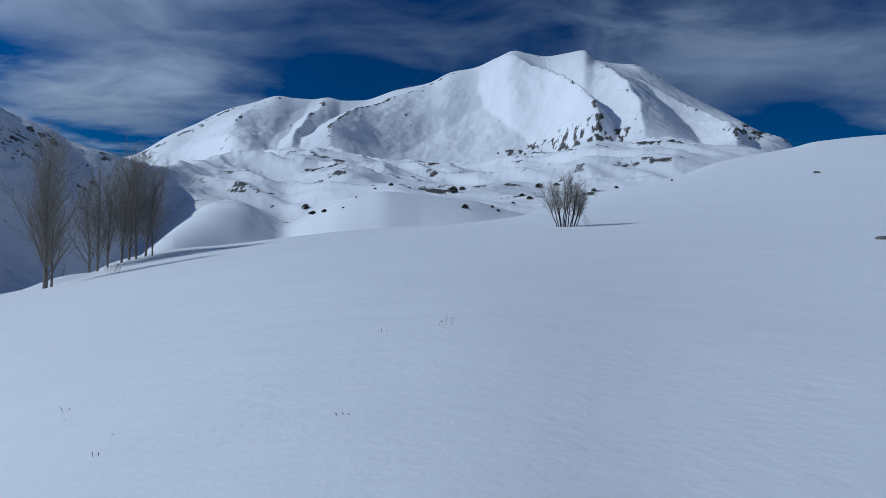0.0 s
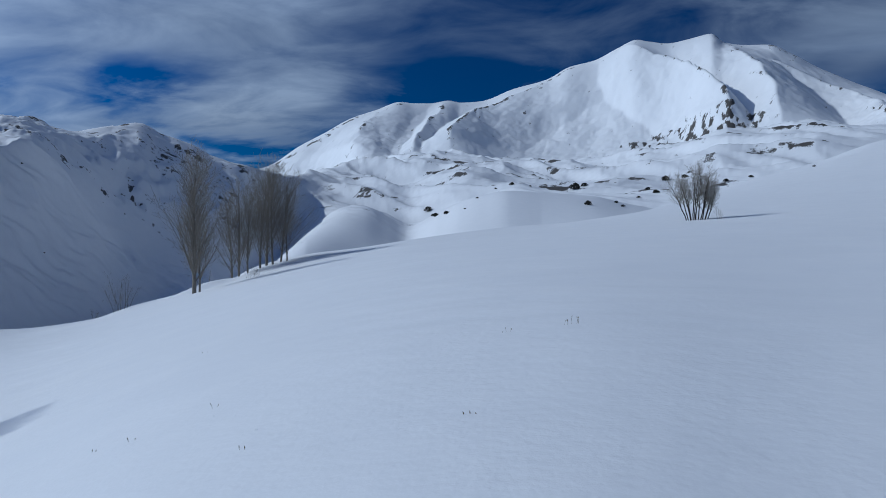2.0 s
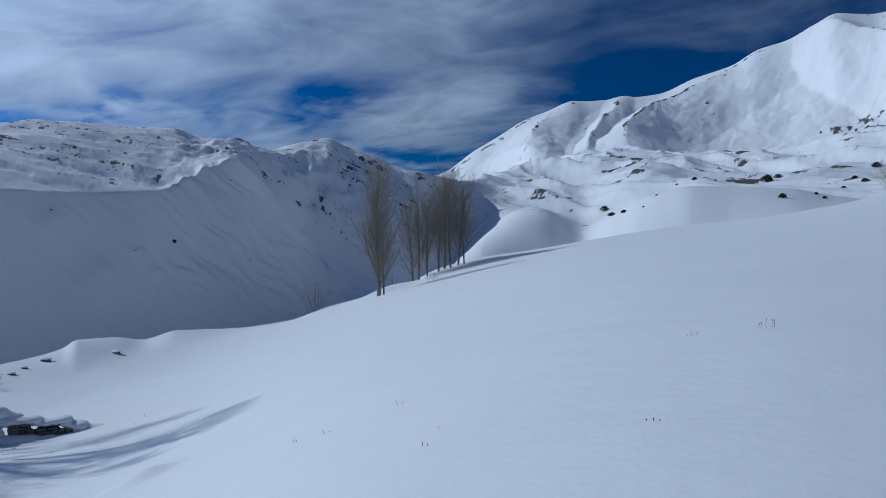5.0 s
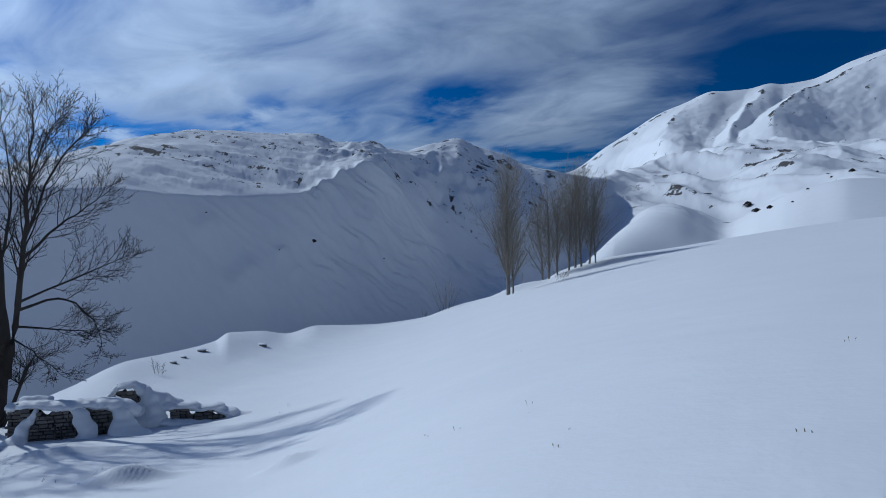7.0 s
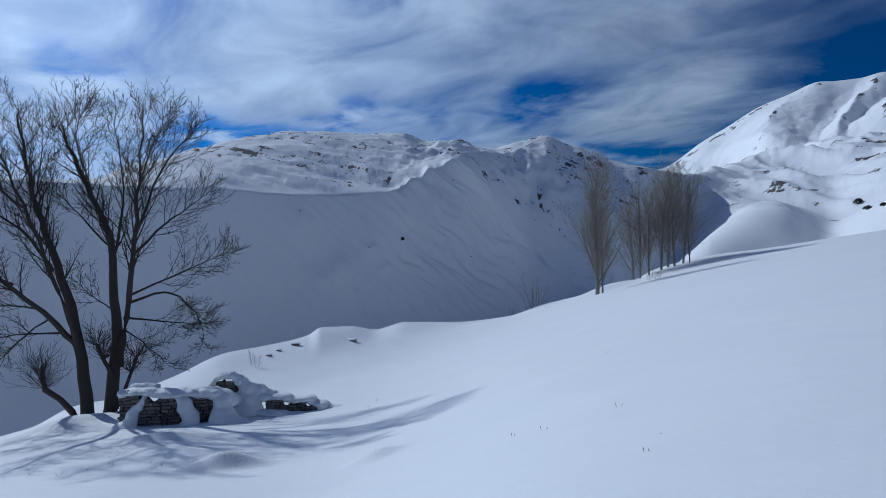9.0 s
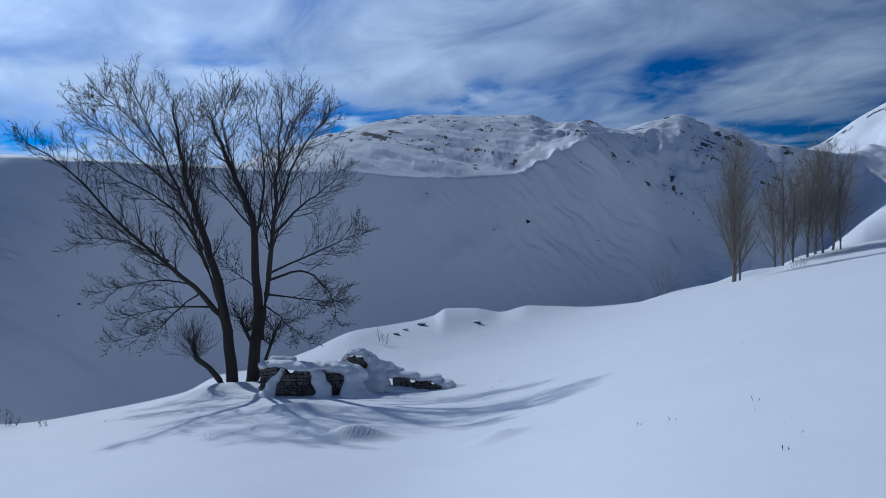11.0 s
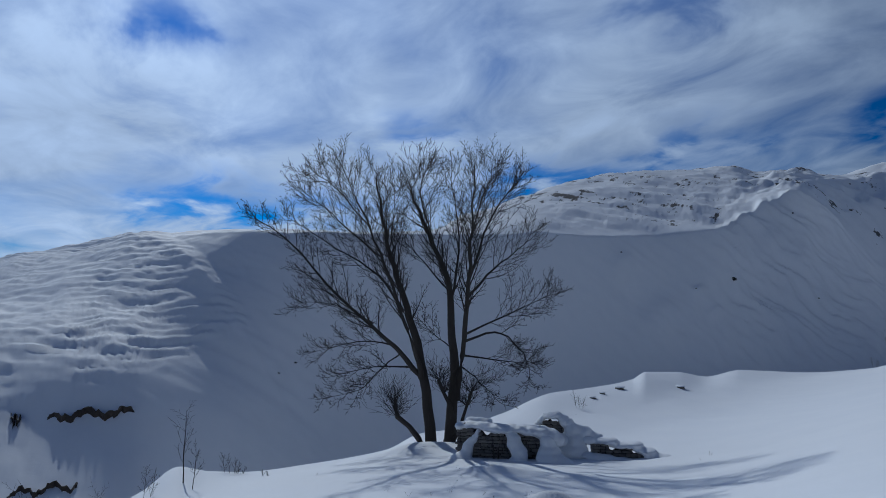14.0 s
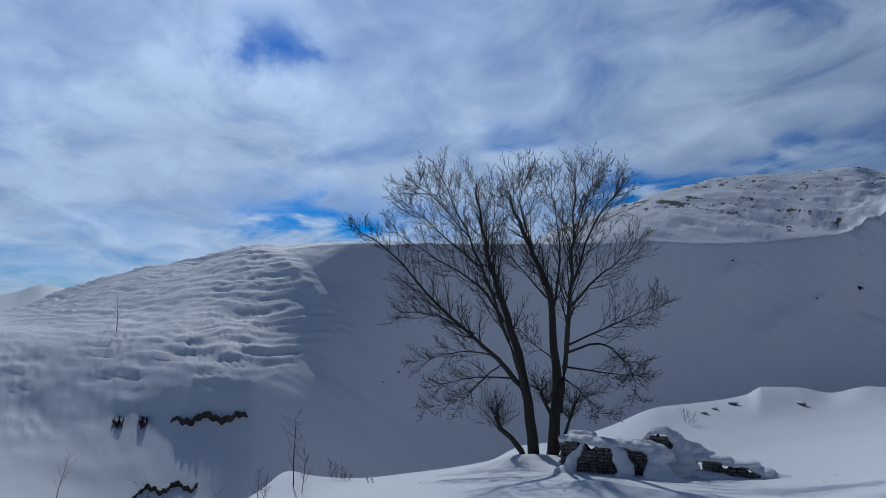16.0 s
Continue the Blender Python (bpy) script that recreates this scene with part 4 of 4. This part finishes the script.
# ---------------------------------------------------------------- bushes, rocks, saplings
def bush_mesh(seed, leaves=420):
    """A low dense evergreen: short limbs and many small leaf tufts, one metre across."""
    rng = random.Random(seed)
    verts, faces, wv, wf = [], [], [], []
    for k in range(9):
        a, up = rng.random() * 6.28, rng.uniform(0.3, 1.0)
        tip = Vector((math.cos(a) * 0.4, math.sin(a) * 0.4, up * 0.6))
        tube(wv, wf, [Vector((0, 0, -0.15)), tip * 0.5 + Vector((0, 0, 0.05)), tip], [0.04, 0.025, 0.01], 4)
    for k in range(leaves):
        a, e = rng.random() * 6.28, rng.random() ** 0.7
        rad = 0.5 * rng.uniform(0.55, 1.05) * (1 + 0.25 * math.sin(3 * a + seed))
        c = Vector((math.cos(a) * rad * math.sqrt(max(1 - e * e, 0.05)), math.sin(a) * rad * math.sqrt(max(1 - e * e, 0.05)), e * 0.62 * rng.uniform(0.75, 1.05)))
        d = Vector((rng.gauss(0, 1), rng.gauss(0, 1), rng.gauss(0.4, 1))).normalized() * rng.uniform(0.06, 0.12)
        s = d.orthogonal().normalized() * rng.uniform(0.03, 0.055)
        i = len(verts)
        verts += [c - d, c + s, c + d, c - s]
        faces.append((i, i + 1, i + 2, i + 3))
    return (verts, faces), (wv, wf)


def bush(seed):
    leaf, wood = bush_mesh(seed)
    base = new("juniper_bush")
    base.empty_display_size = 0.2
    link_mesh("foliage", *leaf, EVERGREEN, base)
    link_mesh("stems", *wood, BARK, base)
    tagged(base, "dark evergreen bush poking out of the snow", "bush", "bushes on the slopes")
    return base


# bearing, rise, width in degrees
BUSHES = [(5.7, 4.65, 0.30), (4.4, 4.95, 0.55), (2.9, 4.85, 0.28), (-0.7, 4.6, 1.1), (-1.4, 4.85, 0.8), (-1.7, 3.35, 0.75), (-4.4, 3.2, 0.5), (-3.9, 3.5, 0.4), (-5.6, 3.9, 0.4),
          (-6.3, 4.5, 0.5), (-6.9, 4.25, 0.7), (-7.6, 5.2, 0.8), (-9.0, 5.4, 0.7), (-12.0, 5.0, 0.55), (-13.7, 5.3, 0.45), (-17.9, 5.9, 0.3), (7.2, 3.9, 0.3), (8.2, 3.0, 0.25),
          (10.6, 2.4, 0.8), (11.2, 2.8, 0.9), (9.7, 2.6, 0.7), (45.2, 0.55, 0.55), (41.0, 5.5, 0.25), (53.4, 3.1, 0.25), (79.6, -5.2, 0.35), (80.9, -6.1, 0.25), (47.9, 0.0, 0.2), (39.6, -0.8, 0.2)]
first = bush(1)
shapes = [first] + [bush(k) for k in (2, 3)]
for k, (bearing, rise, wide) in enumerate(BUSHES):
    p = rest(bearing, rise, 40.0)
    size = math.hypot(p.x, p.y) * math.radians(wide) * 0.75
    m = Matrix.Translation(p) @ Matrix.Rotation(k * 1.7, 4, "Z")
    if k < 3:
        ob = shapes[k]
        ob.matrix_basis = m
    else:
        ob = copy_thing(shapes[k % 3], m)
    ob.scale = (size, size, size * (0.95 if k % 2 else 0.75))


def rock(name, place, size, seed, label, snowy=True):
    rng = random.Random(seed)
    base = new(name)
    base.empty_display_size = 0.2
    base.location = place
    bm = bmesh.new()
    bmesh.ops.create_icosphere(bm, subdivisions=3, radius=1.0)
    off = Vector((seed * 3.1, 0, 0))
    for v in bm.verts:
        n = noise.noise(v.co * 1.3 + off) + 0.5 * noise.noise(v.co * 3.1 + off)
        v.co = Vector((v.co.x * size, v.co.y * size * 0.7, v.co.z * size * 0.42)) * (1 + 0.35 * n)
    bm_object("stone_body", bm, STONE, base, smooth=False)
    if snowy:
        bm = bmesh.new()
        bmesh.ops.create_icosphere(bm, subdivisions=3, radius=1.0)
        for v in bm.verts:
            n = noise.noise(v.co * 1.1 + off)
            v.co = Vector((v.co.x * size * 1.08, v.co.y * size * 0.85, size * 0.42 + v.co.z * size * 0.22)) * (1 + 0.12 * n)
        bm_object("snow_cover", bm, SNOW, base, "cap of fresh snow")
    tagged(base, label, "rock", "snow-capped rocks")
    return base


for k, (bearing, rise, size) in enumerate(((49.3, -7.4, 0.42), (53.85, -7.55, 0.45), (55.95, -8.3, 0.3), (55.2, -7.95, 0.28), (59.5, -9.7, 0.36), (-27.9, 6.4, 0.9), (-32.2, 1.75, 0.55))):
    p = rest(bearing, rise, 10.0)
    rock("field_rock", p, size, k + 1, "dark rock with a cap of snow in the field", k < 5)

# broken banks of earth below the blown slope
for k, (b0, b1, rise, tall) in enumerate(((91.4, 97.0, -8.2, 0.5), (98.6, 99.2, -8.15, 0.45), (100.2, 100.9, -8.0, 0.3), (95.0, 99.5, -12.9, 0.3))):
    n = 26
    bm = bmesh.new()
    low, high, back = [], [], []
    for i in range(n + 1):
        b = b0 + (b1 - b0) * i / n
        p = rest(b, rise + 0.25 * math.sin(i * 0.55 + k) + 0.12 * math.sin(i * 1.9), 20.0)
        f = max(math.sin(math.pi * i / n), 0.0) ** 0.5
        h = tall * f * (0.65 + 0.35 * math.sin(i * 1.3 + k) ** 2)
        toward_eye = Vector((-p.x, -p.y, 0)).normalized()
        low.append(bm.verts.new(p + toward_eye * 0.35 + Vector((0, 0, -0.25))))
        high.append(bm.verts.new(p + toward_eye * 0.25 + Vector((0, 0, h))))
        back.append(bm.verts.new(p - toward_eye * 0.8 + Vector((0, 0, h * 0.4 - 0.1))))
    for i in range(n):
        bm.faces.new((low[i], low[i + 1], high[i + 1], high[i]))
        bm.faces.new((high[i], high[i + 1], back[i + 1], back[i]))
    bmesh.ops.subdivide_edges(bm, edges=list(bm.edges), cuts=2, use_grid_fill=True)
    for v in bm.verts:
        v.co += Vector((noise.noise(v.co * 2.0), noise.noise(v.co * 2.0 + Vector((5, 0, 0))), noise.noise(v.co * 2.2 + Vector((0, 9, 0))))) * 0.16
    bmesh.ops.recalc_face_normals(bm, faces=bm.faces)
    ob = bm_object("earth_bank", bm, EARTH, smooth=False)
    tagged(ob, "dark undercut bank of bare earth below snow", "earth bank", "earth banks")

SAPLING = dict(levels=3, steps=(8, 4, 3), sides=(5, 3, 3), wobble=(0.05, 0.12, 0.15), lift=(0.03, 0.06, 0.04), shoots=(11, 4), bare=(0.35, 0.2), angle=(38, 36),
               shrink=(0.30, 0.4), taper=(0.6, 0.3), thin=(0.5, 0.6), least=0.006, tip=0.5)
# bearing, distance, height, lean, stems
SAPLINGS = [(88.0, 30.5, 3.0, 0.02, 1, 0.03), (87.4, 29.5, 1.7, 0.18, 1, 0.02), (90.6, 30.0, 1.3, 0.25, 2, 0.015), (84.3, 34.5, 1.0, 0.0, 5, 0.012), (94.2, 40, 4.6, 0.05, 2, 0.03), (97.0, 41, 5.2, -0.05, 2, 0.03),
            (98.5, 40, 4.4, -0.1, 3, 0.025), (96.0, 42, 3.6, 0.1, 3, 0.025), (99.4, 41, 3.0, -0.2, 2, 0.02), (81.9, 33, 0.35, 0.1, 2, 0.008),
            (34.6, 100, 4.8, 0.0, 4, 0.04), (34.2, 101, 4.2, 0.1, 3, 0.035), (35.0, 100, 3.4, -0.1, 3, 0.03), (36.4, 99, 1.2, 0.1, 3, 0.02), (28.4, 103, 2.4, 0.0, 1, 0.05),
            (25.4, 90, 2.3, 0.05, 4, 0.02), (24.9, 90, 1.3, 0.15, 3, 0.015), (-11.6, 86, 1.5, -0.2, 3, 0.02), (57.0, 50, 1.1, 0.0, 3, 0.012), (100.8, 95, 4.5, 0.02, 1, 0.06), (104.5, 62, 3.8, 0.1, 1, 0.04)]
for k, (bearing, dist, tall, lean, n, rad) in enumerate(SAPLINGS):
    stems = []
    for i in range(n):
        l = lean + (i - (n - 1) / 2) * 0.22
        o, h = beside(bearing, (i - (n - 1) / 2) * 0.12), beside(bearing, l, 0.1 * (i % 2)) + Vector((0, 0, 1))
        stems.append((o.x, o.y, h, (tall + 0.3) * (1 - 0.12 * i), rad))
    tree("sapling", spot(bearing, dist), stems, SAPLING, 60 + k, BARK if dist < 60 else POPLAR, TWIG if dist < 60 else POPLAR_TWIG, "thin leafless sapling sticking out of the snow", "sapling", "saplings")


def stalk(place, tall, seed):
    rng = random.Random(seed)
    v, f = [], []
    base = new("dry_weed")
    base.empty_display_size = 0.1
    base.location = place
    for k in range(2 + seed % 2):
        p = [Vector((k * 0.05, 0, -0.05))]
        d = Vector((rng.gauss(0, 0.25), rng.gauss(0, 0.2), 1))
        for i in range(4):
            d = (d + Vector((rng.gauss(0, 0.15), rng.gauss(0, 0.15), -0.05))).normalized()
            p.append(p[-1] + d * tall / 4)
        v, f = [], []
        tube(v, f, p, [0.004, 0.0035, 0.003, 0.0025, 0.002], 4)
        link_mesh("stalk", v, f, DRY, base)
        v, f = [], []
        tube(v, f, [p[-1], p[-1] + d * 0.015, p[-1] + d * 0.035], [0.002, 0.006, 0.0015], 5)
        link_mesh("seed_head", v, f, DRY, base)
    tagged(base, "dry weed stalk standing out of the snow", "weed", "dry weeds")


WEEDS = [(28.1, -12.55, 0.28), (47.5, -12.2, 0.5), (48.1, -12.6, 0.35), (-0.5, -6.2, 0.45), (0.1, -6.3, 0.3), (5.0, -7.0, 0.25), (67.4, -15.4, 0.3), (69.0, -15.6, 0.3), (64.9, -15.6, 0.35), (64.0, -15.8, 0.25), (70.8, -15.6, 0.4),
         (28.8, -8.4, 0.2), (34.0, -14.5, 0.2), (36.5, -15.0, 0.18), (57.3, -9.6, 0.3), (78.0, -13.7, 0.25), (26.0, -15.8, 0.2), (8.0, -13.5, 0.15), (72.5, -15.2, 0.3)]
for k, (bearing, rise, tall) in enumerate(WEEDS):
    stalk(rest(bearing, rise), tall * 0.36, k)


# ---------------------------------------------------------------- tracks of small animals in the snow
def track(points, step, size, seed):
    """Clods thrown up along a line of prints, between points given as bearing and rise."""
    rng = random.Random(seed)
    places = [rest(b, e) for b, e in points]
    verts, faces = [], []
    for a, c in zip(places, places[1:]):
        n = max(int((c - a).length / step), 1)
        for k in range(n):
            p = a.lerp(c, k / n) + Vector((rng.gauss(0, 0.05), rng.gauss(0, 0.05), 0))
            p.z = ground_at(p.x, p.y)
            for j in range(3):
                q = p + Vector((rng.gauss(0, size), rng.gauss(0, size), 0.01))
                i = len(verts)
                s = size * rng.uniform(0.4, 0.9)
                verts += [q + Vector((s, 0, -0.02)), q + Vector((-s * 0.5, s * 0.8, -0.02)), q + Vector((-s * 0.5, -s * 0.8, -0.02)), q + Vector((0, 0, s * 0.9))]
                faces += [(i, i + 1, i + 3), (i + 1, i + 2, i + 3), (i + 2, i, i + 3)]
    me = bpy.data.meshes.new("animal_track")
    me.from_pydata([tuple(v) for v in verts], [], faces)
    me.materials.append(SNOW)
    tagged(new("animal_track", me), "line of small paw prints and clods in snow", "tracks", "animal tracks", "stuff")


track([(66.9, -13.4), (66.7, -14.2), (67.6, -15.4)], 0.3, 0.022, 1)
track([(61.0, -15.3), (62.5, -16.4)], 0.3, 0.022, 2)
track([(57.0, -14.8), (53.0, -14.2), (49.5, -13.6)], 0.5, 0.014, 3)
track([(50.0, -14.8), (47.0, -14.0)], 0.5, 0.012, 4)
track([(27.5, -13.0), (24.0, -15.0)], 0.5, 0.01, 5)
